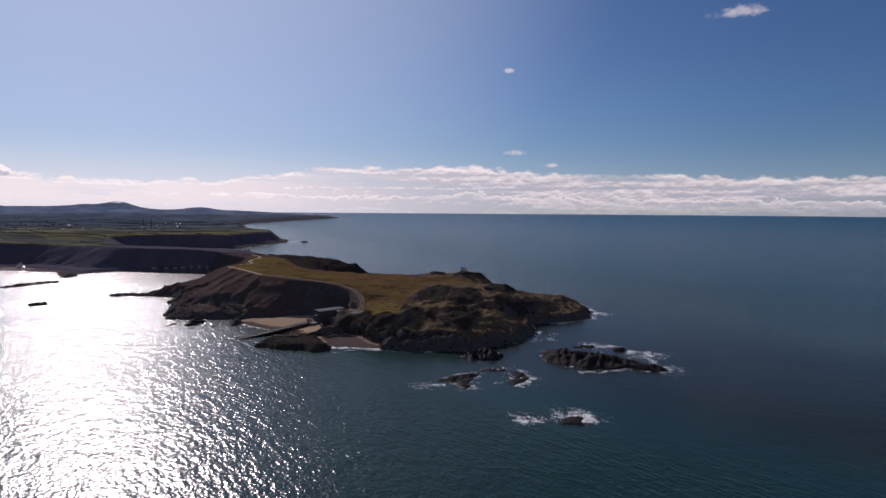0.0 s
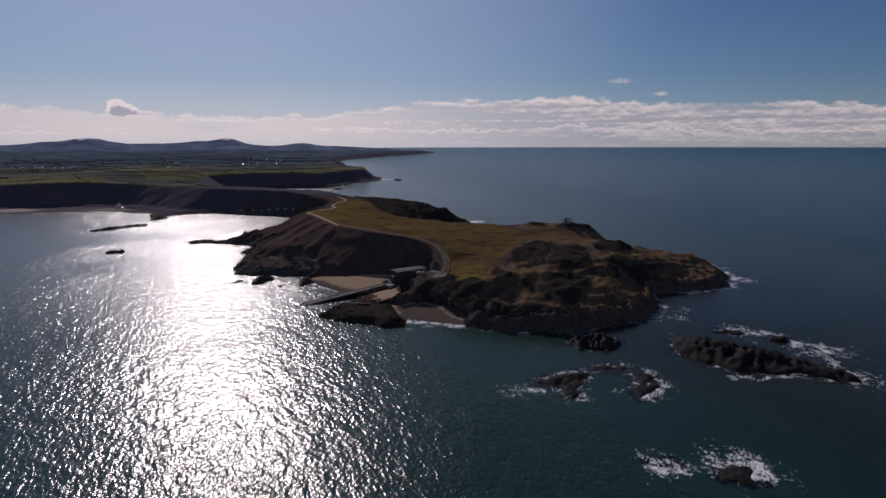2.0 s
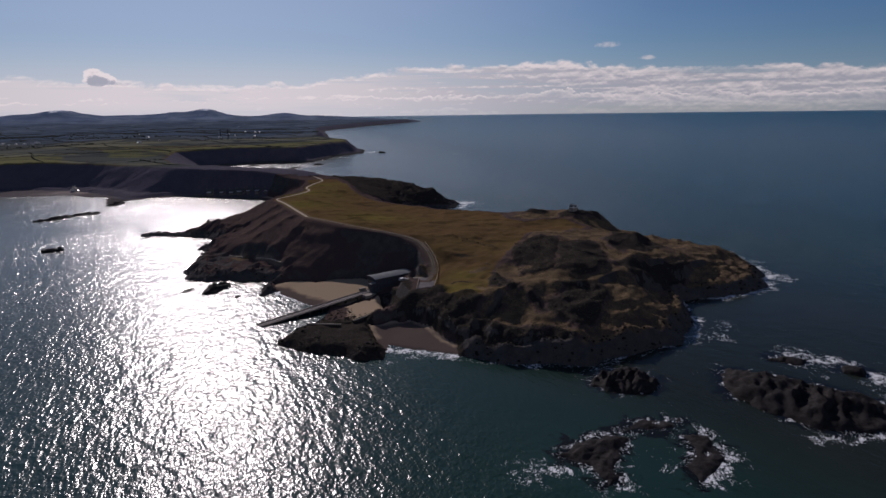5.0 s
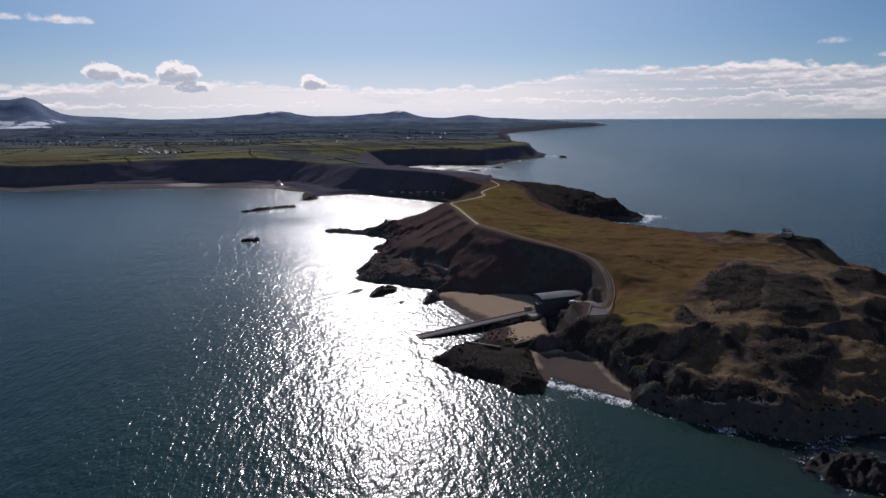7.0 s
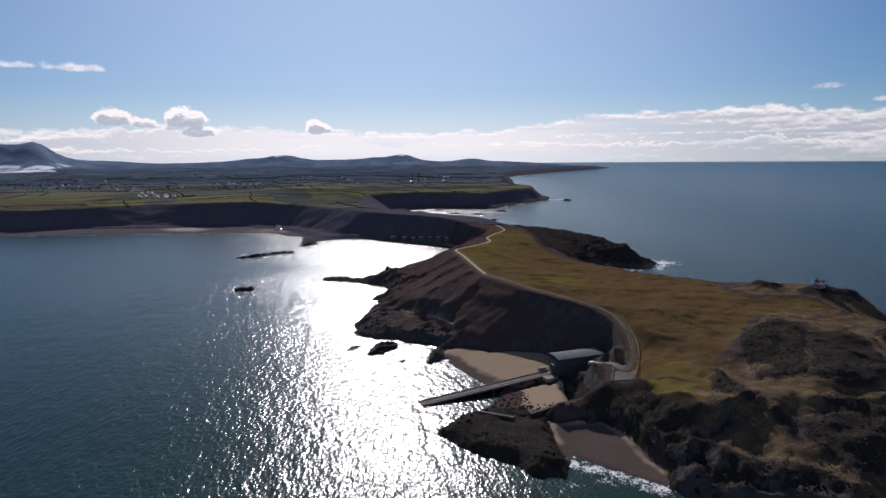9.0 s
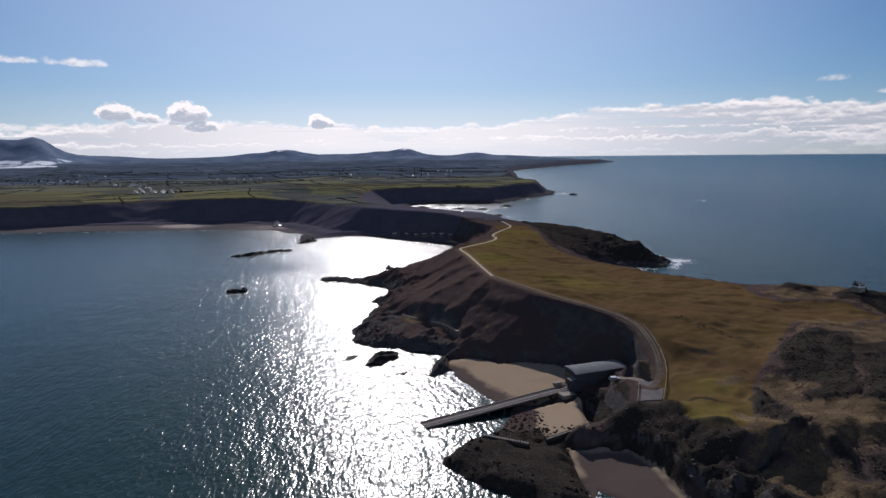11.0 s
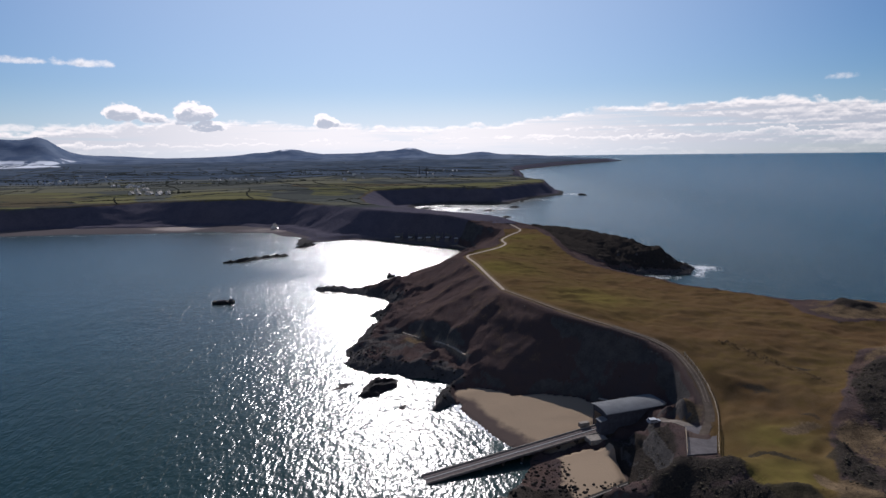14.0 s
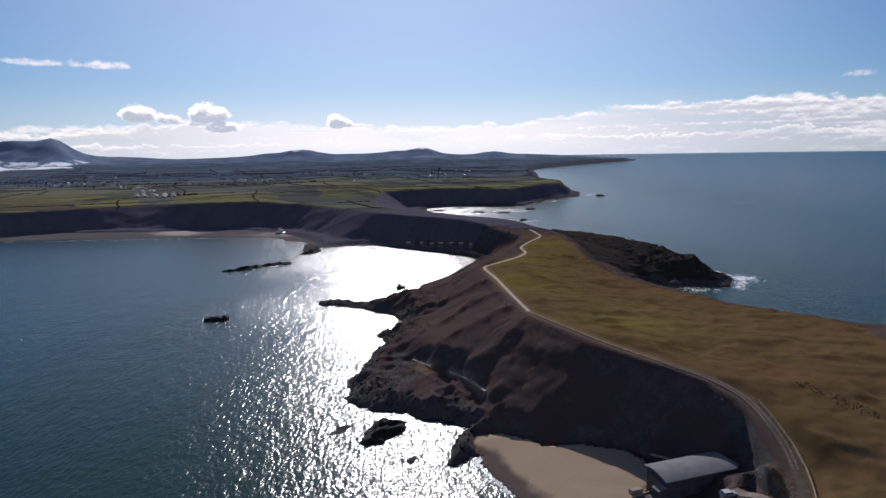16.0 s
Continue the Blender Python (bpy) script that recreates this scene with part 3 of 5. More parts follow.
        for line in SPURS:
            h = h + 1.7 * np.exp(-(from_line(line, x + 6 * fbm(x, y, 18, 4, 195), y + 7 * fbm(x, y, 15, 4, 196))[0] / 5.0) ** 2)
        for px, py, rx, ry, level in PADS:
            q = np.maximum(np.abs(x - px) / rx, np.abs(y - py) / ry)
            near = step(3.2 if level == 10.2 else 1.7, 1.0, q)
            h = h * (1 - near) + level * near
        for line, half in ((ROAD, 2.3), (PATH_UP, 1.5), (DRIVE, 1.7)):
            dist, level = from_line(line, x, y)
            near = step(half + (2.5 if line is DRIVE else 5), half, dist)
            h = h * (1 - near) + level * near
    else:
        back = step(950, 1700, y)
        h = h + np.where(d > 0, back * (7 * fbm(x, y, 420, 4, 81)) * step(0, 120, d), 0)
        for az, dist, up, wide, deep in HILLS:
            hx, hy = CENTRE[0] + dist * math.sin(radians(az)), CENTRE[1] + dist * math.cos(radians(az))
            ca, sa = math.cos(radians(az)), math.sin(radians(az))
            u, v = (x - hx) * ca - (y - hy) * sa, (x - hx) * sa + (y - hy) * ca
            q = (u / wide) ** 2 + (v / deep) ** 2
            h = h + np.where(d > 0, up * np.exp(-q) * (1 + 0.30 * fbm(x, y, 150, 5, 91)), 0)
        h = h + dish(x, y)
    return h, d, grass, sand, s


# bearing, distance, height, half width, half depth
HILLS = [(-35.4, 4450, 104, 112, 330), (-38.2, 4480, 126, 190, 300), (-33.6, 4520, 36, 120, 260), (-31.0, 4600, 20, 260, 200), (-16.0, 4560, 40, 190, 220), (-18.5, 4620, 24, 300, 180), (-5.0, 4560, 34, 150, 200), (-7.2, 4620, 20, 260, 180), (1.7, 4600, 22, 120, 180), (-11, 4700, 14, 420, 150)]


# ---- ground materials ----
def ground_material(name, far=False):
    m = bpy.data.materials.new(name)
    m.use_nodes = True
    n = Nodes(m.node_tree)
    at = n.add("ShaderNodeTexCoord").outputs["Object"]
    k = 0.25 if far else 1.0
    broad, mid, fine = n.noise(at, 0.035 * k, 5, 0.6, 0.6), n.noise(at, 0.22 * k, 5, 0.6), n.noise(at, 1.6 * k, 5, 0.65)
    mixed = n.math("ADD", n.math("MULTIPLY", mid, 0.55), n.math("MULTIPLY", fine, 0.45))
    turf = n.mix(n.ramp(broad, 0.38, 0.66), GRASS_DRY, GRASS_GREEN)
    turf = n.mix(n.ramp(mixed, 0.36, 0.68), turf, GRASS_PALE)
    turf = n.mix(n.math("MULTIPLY", n.attr("lush"), n.ramp(mid, 0.3, 0.6, 0.5, 1.0)), turf, (0.118, 0.096, 0.028))
    rushes = n.noise(at, 0.055 * k, 4, 0.5, 0.3)
    turf = n.mix(n.math("MULTIPLY", n.ramp(rushes, 0.56, 0.70), 0.6), turf, (0.045, 0.032, 0.016))
    # far cliffs: haze is put into the heath colour, lighter and bluer
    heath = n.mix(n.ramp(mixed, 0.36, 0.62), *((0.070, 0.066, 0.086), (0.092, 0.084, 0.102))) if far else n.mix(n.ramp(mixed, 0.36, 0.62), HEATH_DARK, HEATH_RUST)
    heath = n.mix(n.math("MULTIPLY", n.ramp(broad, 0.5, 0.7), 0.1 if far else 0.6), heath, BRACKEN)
    stone = n.mix(n.ramp(mixed, 0.35, 0.65), ROCK_DARK, ROCK_PALE)
    shore = ((0.340, 0.290, 0.260), (0.105, 0.092, 0.092)) if far else (SAND_DRY, SAND_WET)
    sand = n.mix(n.ramp(n.math("ADD", n.attr("wet"), n.math("MULTIPLY", n.math("SUBTRACT", mid, 0.5), 0.9)), 0.1, 0.85), *shore)
    colour = n.mix(n.ramp(n.math("ADD", n.attr("grass"), n.math("MULTIPLY", n.math("SUBTRACT", mixed, 0.5), 1.1)), 0.35, 0.65), heath, turf)
    if not far:
        # tan of trails and bracken; sunlit ridges are painted with it too
        worn = n.mix(n.ramp(mixed, 0.4, 0.62), (0.078, 0.057, 0.036), (0.152, 0.110, 0.066))
        colour = n.mix(n.ramp(n.math("ADD", n.attr("tan"), n.math("MULTIPLY", n.math("SUBTRACT", mixed, 0.5), 1.6)), 0.35, 0.7), colour, worn)
        # gorse tint, darkened to hold its own shadows and the banks' shade
        colour = n.mix(n.math("MULTIPLY", n.ramp(n.math("ADD", n.attr("gorse"), n.math("MULTIPLY", n.math("SUBTRACT", mixed, 0.5), 1.3)), 0.35, 0.7), 0.85), colour, n.mix(n.ramp(fine, 0.35, 0.65), (0.020, 0.020, 0.018), (0.040, 0.035, 0.028)))
    colour = n.mix(n.ramp(n.math("ADD", n.attr("rock"), n.math("MULTIPLY", n.math("SUBTRACT", mixed, 0.5), 1.4)), 0.4, 0.62), colour, stone)
    if far:
        squeezed = n.add("ShaderNodeMapping")
        squeezed.inputs["Rotation"].default_value = (0, 0, 0.32)
        squeezed.inputs["Scale"].default_value = (1 / 190, 1 / 95, 0)
        n.link(at, squeezed.inputs[0])
        field, bound = n.add("ShaderNodeTexVoronoi", feature="F1"), n.add("ShaderNodeTexVoronoi", feature="DISTANCE_TO_EDGE")
        for cell in (field, bound):
            n.link(squeezed.outputs[0], cell.inputs["Vector"])
            cell.inputs["Scale"].default_value = 1.0
        sep = n.add("ShaderNodeSeparateColor")
        n.link(field.outputs["Color"], sep.inputs[0])
        meadow = n.mix(sep.outputs[0], (0.090, 0.092, 0.048), (0.138, 0.130, 0.066))
        meadow = n.mix(n.ramp(sep.outputs[1], 0.72, 0.80), meadow, (0.088, 0.074, 0.050))
        rough_land = n.mix(sep.outputs[0], (0.046, 0.052, 0.050), (0.098, 0.102, 0.088))
        rough_land = n.mix(n.ramp(sep.outputs[2], 0.70, 0.80), rough_land, (0.125, 0.122, 0.085))
        # distance haze painted into the plain as a blue tint
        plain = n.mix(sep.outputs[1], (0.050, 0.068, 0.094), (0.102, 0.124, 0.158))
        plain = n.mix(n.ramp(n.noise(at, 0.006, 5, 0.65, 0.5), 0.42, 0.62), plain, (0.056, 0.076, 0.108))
        crops = n.mix(n.ramp(n.math("ADD", n.attr("far_haze"), n.math("MULTIPLY", n.math("SUBTRACT", mid, 0.5), 0.4)), 0.15, 0.85), rough_land, plain)
        crops = n.mix(n.ramp(n.math("ADD", n.attr("green"), n.math("MULTIPLY", n.math("SUBTRACT", mid, 0.5), 0.5)), 0.35, 0.65), crops, meadow)
        crops = n.mix(n.ramp(bound.outputs["Distance"], 0.045, 0.015, 0.0, 0.75), crops, (0.036, 0.040, 0.042))
        colour = n.mix(n.attr("field"), colour, crops)
        # hills painted lighter and bluer to stand for haze
        hazy_heights = n.mix(n.ramp(n.noise(at, 0.009, 6, 0.65, 0.3), 0.38, 0.62), (0.098, 0.134, 0.205), (0.158, 0.196, 0.262))
        colour = n.mix(n.ramp(n.math("ADD", n.attr("hill_haze"), n.math("MULTIPLY", n.math("SUBTRACT", broad, 0.5), 0.6)), 0.3, 0.7), colour, hazy_heights)
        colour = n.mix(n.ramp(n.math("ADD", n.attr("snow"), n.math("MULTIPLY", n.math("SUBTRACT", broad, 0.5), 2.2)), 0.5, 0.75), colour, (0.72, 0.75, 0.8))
    else:
        colour = n.mix(n.math("MULTIPLY", n.attr("trodden"), n.ramp(fine, 0.3, 0.55, 0.55, 1.0)), colour, (0.20, 0.165, 0.125))
    colour = n.mix(n.ramp(n.math("ADD", n.attr("sand"), n.math("MULTIPLY", n.math("SUBTRACT", mixed, 0.5), 0.5)), 0.4, 0.6), colour, sand)
    p = n.add("ShaderNodeBsdfPrincipled")
    n.link(colour, p.inputs["Base Color"])
    p.inputs["Roughness"].default_value = 0.9
    p.inputs["Specular IOR Level"].default_value = 0.0
    b = n.add("ShaderNodeBump")
    b.inputs["Distance"].default_value = 1.5 if far else 1.3
    b.inputs["Strength"].default_value = 0.8
    tufts = n.math("ADD", n.math("MULTIPLY", mixed, 0.7), n.math("MULTIPLY", n.noise(at, 0.8 * k, 6, 0.72), 0.5))
    tufts = n.math("MULTIPLY", tufts, n.math("SUBTRACT", 1.0, n.math("MULTIPLY", n.attr("grass"), 0.88)))
    n.link(n.math("MULTIPLY", tufts, n.math("SUBTRACT", 1.0, n.math("MULTIPLY", n.attr("sand"), 0.85))), b.inputs["Height"])
    n.link(b.outputs[0], p.inputs["Normal"])
    n.link(p.outputs[0], n.add("ShaderNodeOutputMaterial").inputs["Surface"])
    return m


# fields that stand out green on the far side of the bay
GREEN = [[(-900, 1060), (-832, 1347), (-778, 1423), (-516, 1257), (-426, 1090), (-575, 1012)], [(-400, 1125), (-433, 1286), (-266, 1214), (-229, 1069), (-281, 1050)],
         [(-305, 1470), (-164, 1605), (-13, 1497), (138, 1607), (240, 1700), (230, 1590), (165, 1490), (102, 1371), (0, 1385), (-68, 1325), (-130, 1180), (-182, 1180)], [(-60, 945), (-34, 945), (-6, 912), (-31, 912)]]
GRASS_DRY, GRASS_GREEN, GRASS_PALE = (0.090, 0.054, 0.026), (0.085, 0.060, 0.023), (0.104, 0.068, 0.037)
HEATH_DARK, HEATH_RUST, BRACKEN = (0.068, 0.052, 0.050), (0.076, 0.053, 0.048), (0.086, 0.059, 0.047)
ROCK_DARK, ROCK_PALE = (0.052, 0.050, 0.049), (0.086, 0.079, 0.075)
SAND_DRY, SAND_WET = (0.275, 0.210, 0.146), (0.088, 0.068, 0.060)


def water_material():
    m = bpy.data.materials.new("sea_water")
    m.use_nodes = True
    n = Nodes(m.node_tree)
    at = n.add("ShaderNodeTexCoord").outputs["Object"]

    def laid(turn, along):
        """Coordinates with the crests drawn out along one bearing."""
        lie = n.add("ShaderNodeMapping", vector_type="TEXTURE")
        lie.inputs["Rotation"].default_value = (0, 0, radians(turn))
        lie.inputs["Scale"].default_value = (1.0, along, 1.0)
        n.link(at, lie.inputs[0])
        return lie.outputs[0]

    wind, across = laid(10, 2.3), laid(-38, 1.7)
    swell = n.noise(wind, 0.19, 2, 0.5)
    waves = n.noise(wind, 0.62, 2, 0.5, 0.25)
    chop = n.noise(across, 0.92, 2, 0.5, 0.2)
    height = n.math("ADD", n.math("ADD", n.math("MULTIPLY", swell, 0.95), n.math("MULTIPLY", waves, 0.60)), n.math("MULTIPLY", chop, 0.32))
    gusts = n.ramp(n.noise(at, 0.0065, 3, 0.55, 0.6), 0.34, 0.66, 0.78, 1.12)
    b = n.add("ShaderNodeBump")
    b.inputs["Distance"].default_value, b.inputs["Strength"].default_value = WAVES, 1.0
    n.link(n.math("MULTIPLY", n.math("MULTIPLY", height, gusts), n.ramp(n.attr("lee"), 0, 1, 1.0, 0.34)), b.inputs["Height"])
    patches = n.noise(at, 0.012, 4, 0.6, 0.5)
    deep = n.mix(n.ramp(patches, 0.35, 0.7), (0.011, 0.036, 0.045), (0.013, 0.041, 0.050))
    deep = n.mix(n.attr("open"), deep, n.mix(n.ramp(patches, 0.35, 0.7), (0.003, 0.041, 0.070), (0.005, 0.047, 0.077)))
    near = n.mix(n.ramp(patches, 0.35, 0.7), (0.006, 0.022, 0.021), (0.008, 0.027, 0.025))
    deep = n.mix(n.attr("inshore"), deep, near)
    colour = n.mix(n.math("MULTIPLY", n.attr("shallow"), 0.7), deep, (0.013, 0.034, 0.030))
    colour = n.mix(n.attr("murk"), colour, n.mix(n.ramp(patches, 0.3, 0.7), (0.0125, 0.0165, 0.0115), (0.0170, 0.0215, 0.0155)))
    weed = n.math("ADD", n.attr("reef"), n.math("MULTIPLY", n.math("SUBTRACT", n.noise(at, 0.16, 4, 0.6, 0.6), 0.5), 1.6))
    colour = n.mix(n.ramp(weed, 0.45, 0.75), colour, (0.0055, 0.0062, 0.0062))
    froth = n.math("ADD", n.math("MULTIPLY", n.noise(across, 1.25, 5, 0.72, 1.2), 0.6), n.math("MULTIPLY", n.noise(at, 0.17, 3, 0.6, 0.8), 0.4))
    lace = n.math("ADD", n.attr("surf"), n.math("MULTIPLY", n.math("SUBTRACT", froth, 0.5), 4.2))
    caps = n.math("MULTIPLY", n.ramp(n.noise(across, 0.11, 4, 0.62, 0.4), 0.72, 0.77), n.math("MULTIPLY", n.attr("open"), n.ramp(n.noise(at, 0.007, 3, 0.5), 0.48, 0.62)))
    white = n.math("MAXIMUM", n.ramp(lace, 0.62, 0.95), n.math("MULTIPLY", caps, 0.6))
    colour = n.mix(white, colour, (0.66, 0.68, 0.69))
    p = n.add("ShaderNodeBsdfPrincipled")
    n.link(colour, p.inputs["Base Color"])
    n.link(n.math("MAXIMUM", n.ramp(white, 0, 1, 0.0, 0.8), 0.205), p.inputs["Roughness"])
    n.link(n.math("ADD", n.ramp(n.attr("open"), 0, 1, 1.172, 1.08), n.math("MULTIPLY", n.attr("bay"), 0.155)), p.inputs["IOR"])
    n.link(b.outputs[0], p.inputs["Normal"])
    n.link(p.outputs[0], n.add("ShaderNodeOutputMaterial").inputs["Surface"])
    return m


WAVES = 0.66
near_ground, far_ground = ground_material("heath_and_turf"), ground_material("fields_with_haze", True)

# ---- rocks that stand in the sea: outline, height, name, label ----
SKERRIES = [
    ([(204, 303), (196, 296), (191, 284), (196, 270), (198, 260), (208, 253), (222, 252), (230, 240), (236, 236), (241, 244), (238, 258), (228, 276), (218, 291)], 4.6, "rocky_islet", "dark craggy rock islet washed by white surf"),
    ([(234, 296), (228, 301), (225, 305), (232, 306), (240, 299)], 2.0, "sea_rock", "low dark rock beside the islet in white surf"),
    ([(246, 281), (242, 287), (247, 292), (252, 285)], 2.2, "sea_rock", "small dark rock beside the islet in white surf"),
    ([(157, 313), (151, 305), (156, 297), (168, 294), (175, 301), (173, 310), (165, 314)], 4.0, "sea_rock", "rounded dark rock close under the headland"),
    ([(119, 270), (128, 275), (138, 277), (144, 272), (138, 268), (133, 262), (129, 254), (125, 253), (126, 262)], 1.5, "sea_rock", "low weedy skerry awash in the sea"),
    ([(140, 276), (154, 279), (166, 276), (162, 273), (150, 273)], 1.2, "sea_rock", "low weedy skerry awash in the sea"),
    ([(157, 270), (165, 266), (163, 256), (157, 250), (148, 247), (150, 253), (157, 260)], 1.4, "sea_rock", "low weedy skerry awash in the sea"),
    ([(140, 196), (148, 204), (154, 200), (148, 191)], 0.9, "sea_rock", "nearly drowned rock under breaking waves"),
    ([(128, 208), (134, 209), (133, 204)], 0.6, "sea_rock", "nearly drowned rock under breaking waves"),
    ([(9, 475), (10, 481), (14, 485), (23, 483), (22, 474), (19, 471), (17, 464), (9, 466)], 2.8, "sea_rock", "flat dark rock off the rocky point"),
    ([(-6, 470), (2, 473), (5, 479), (-1, 478)], 1.1, "sea_rock", "small flat dark rock off the rocky point"),
    ([(25, 455), (28, 460), (30, 457), (28, 453)], 0.9, "sea_rock", "small dark boulder off the rocky point"),
    ([(-164, 758), (-150, 776), (-138, 788), (-118, 799), (-115, 792), (-134, 779), (-144, 766), (-157, 756)], 4.0, "reef", "long low dark reef in the bay"),
    ([(-124, 838), (-112, 848), (-104, 864), (-110, 868), (-118, 856)], 5.0, "sea_rock", "dark rocks off the bay beach"),
    ([(108, 1096), (122, 1120), (112, 1128)], 3.0, "sea_rock", "dark rock in the surf of the far cove"),
    ([(40, 1230), (66, 1222), (60, 1240)], 3.0, "sea_rock", "dark rock in the surf of the far cove"),
    ([(-30, 1262), (-12, 1256), (4, 1262), (-8, 1272)], 3.0, "sea_rock", "dark rock in the surf of the far cove"),
    ([(82, 1216), (96, 1210), (104, 1220), (92, 1230)], 2.4, "sea_rock", "dark rock in the surf of the far cove"),
    ([(128, 1270), (142, 1264), (152, 1278), (136, 1286)], 2.6, "sea_rock", "dark rock in the surf of the far cove"),
    ([(150, 1400), (166, 1392), (172, 1410), (158, 1420)], 3.0, "sea_rock", "dark rock in the surf of the far cove"),
    ([(10, 1300), (26, 1296), (34, 1306), (18, 1314)], 2.4, "sea_rock", "dark rock in the surf of the far cove"),
    ([(300, 1560), (322, 1548), (316, 1576)], 4.0, "sea_rock", "dark rock off the farther headland"),
]
# patches of broken water: x, y, radius, strength
SURF = [(150, 200, 13, 0.85), (130, 207, 9, 0.85), (110, 264, 9, 0.6), (128, 256, 10, 0.6), (156, 255, 11, 0.75), (240, 300, 14, 0.7), (252, 270, 15, 0.75), (240, 240, 12, 0.7), (222, 247, 8, 0.6),
        (318, 395, 14, 0.8), (330, 425, 12, 0.6), (244, 724, 16, 0.95), (200, 690, 18, 0.7), (226, 330, 10, 0.6), (236, 342, 9, 0.55), (110, 1110, 40, 0.5), (30, 1240, 60, 0.55), (110, 1260, 55, 0.6), (200, 1440, 50, 0.5), (300, 1590, 40, 0.7), (455, 1430, 26, 0.5), (520, 1360, 26, 0.5)]


# wash along the beaches and round the rocks: line, strength, half width
SURF_LINES = [([(-560, 930, 0), (-460, 944, 0), (-320, 955, 0), (-250, 960, 0), (-200, 948, 0)], 0.62, 5.0), ([(-80, 872, 0), (-40, 868, 0), (0, 850, 0), (28, 826, 0)], 0.7, 4.0), ([(-60, 850, 0), (-20, 842, 0), (12, 818, 0)], 0.5, 3.0), ([(46, 462, 0), (52, 448, 0), (59, 436, 0), (66, 426, 0)], 1.0, 3.2), ([(41, 456, 0), (47, 443, 0), (54, 431, 0), (60, 422, 0)], 0.6, 2.2), ([(89, 359, 0), (101, 353, 0), (114, 345, 0)], 0.95, 4.0), ([(86, 346, 0), (100, 349, 0), (117, 338, 0)], 0.55, 2.5), ([(120, 337, 0), (136, 326, 0), (160, 317, 0)], 0.6, 2.5),
              ([(210, 326, 0), (220, 336, 0), (232, 350, 0)], 0.7, 3.0), ([(262, 371, 0), (300, 377, 0), (322, 402, 0), (340, 455, 0)], 0.75, 4.0), ([(194, 254, 0), (222, 248, 0), (234, 236, 0), (248, 262, 0), (252, 292, 0), (240, 312, 0)], 0.7, 3.5),
              ([(104, 266, 0), (122, 262, 0), (128, 250, 0)], 0.6, 4.0), ([(166, 270, 0), (166, 256, 0), (152, 246, 0)], 0.75, 4.5), ([(60, 352, 0), (75, 350, 0), (88, 346, 0)], 0.5, 2.5), ([(228, 690, 0), (244, 720, 0), (236, 748, 0)], 0.8, 6.0)]


def build_sea():
    xs = stretched([(-4850, -700, 260, 30), (-700, -120, 30, 2.6), (-120, 350, 2.6, 2.6), (350, 700, 2.6, 22), (700, 4950, 22, 300)])
    ys = stretched([(-4700, -100, 300, 24), (-100, 170, 24, 2.6), (170, 720, 2.6, 2.6), (720, 1500, 2.6, 12), (1500, 5090, 12, 150)])
    x, y = np.meshgrid(xs, ys)
    r = np.hypot(x - CENTRE[0], y - CENTRE[1])
    off = -inside_by(COAST, x, y)
    rocks = np.full(x.shape, 1e9)
    for outline, *_ in SKERRIES:
        rocks = np.minimum(rocks, -inside_by(outline, x, y))
    side = step(70, 150, x + 0.35 * (y - 330)) * step(395, 345, y) + step(120, 190, x)
    surf = 0.62 * np.exp(-np.clip(off, 0, None) / 3.0) * (0.35 + 0.65 * np.clip(side, 0, 1)) + 0.54 * np.exp(-np.clip(rocks, 0, None) / 3.5) * step(60, 110, x)
    for sx, sy, rad, force in SURF:
        surf = np.maximum(surf, force * np.exp(-((x - sx) ** 2 + (y - sy) ** 2) / rad ** 2))
    for line, force, wide in SURF_LINES:
        surf = np.maximum(surf, force * np.exp(-(from_line(line, x, y)[0] / wide) ** 2))
    shallow = np.exp(-np.clip(np.minimum(off, rocks), 0, None) / 38)
    reef = np.zeros(x.shape)
    for outline, *_ in SKERRIES[:9]:
        out = -inside_by(outline, x, y)
        reef = np.maximum(reef, 0.8 * np.exp(-np.clip(out, 0, None) / 6.5))
    murk = step(105, 175, x + 0.35 * (y - 330)) * step(620, 380, y + 0.25 * (x - 200)) * step(420, 300, x)
    lee = step(62, 125, x + 0.35 * (y - 330)) * step(620, 380, y + 0.25 * (x - 200)) * step(420, 300, x)
    mesh = grid_mesh("sea", xs, ys, dish(x, y), r < 4900, surf=surf, murk=murk, lee=lee, bay=step(330, 760, y) * step(180, 60, x), open=step(-40, 420, x - 200 - 0.8 * np.clip(450 - y, 0, None)), reef=reef, shallow=shallow, inshore=np.exp(-(np.clip(np.minimum(off, rocks), 0, None) / 170) ** 1.5))
    mesh.materials.append(water_material())
    tagged(new("sea", mesh), "wind-rippled blue-green sea with sun glitter", "sea", kind="structure")


build_sea()


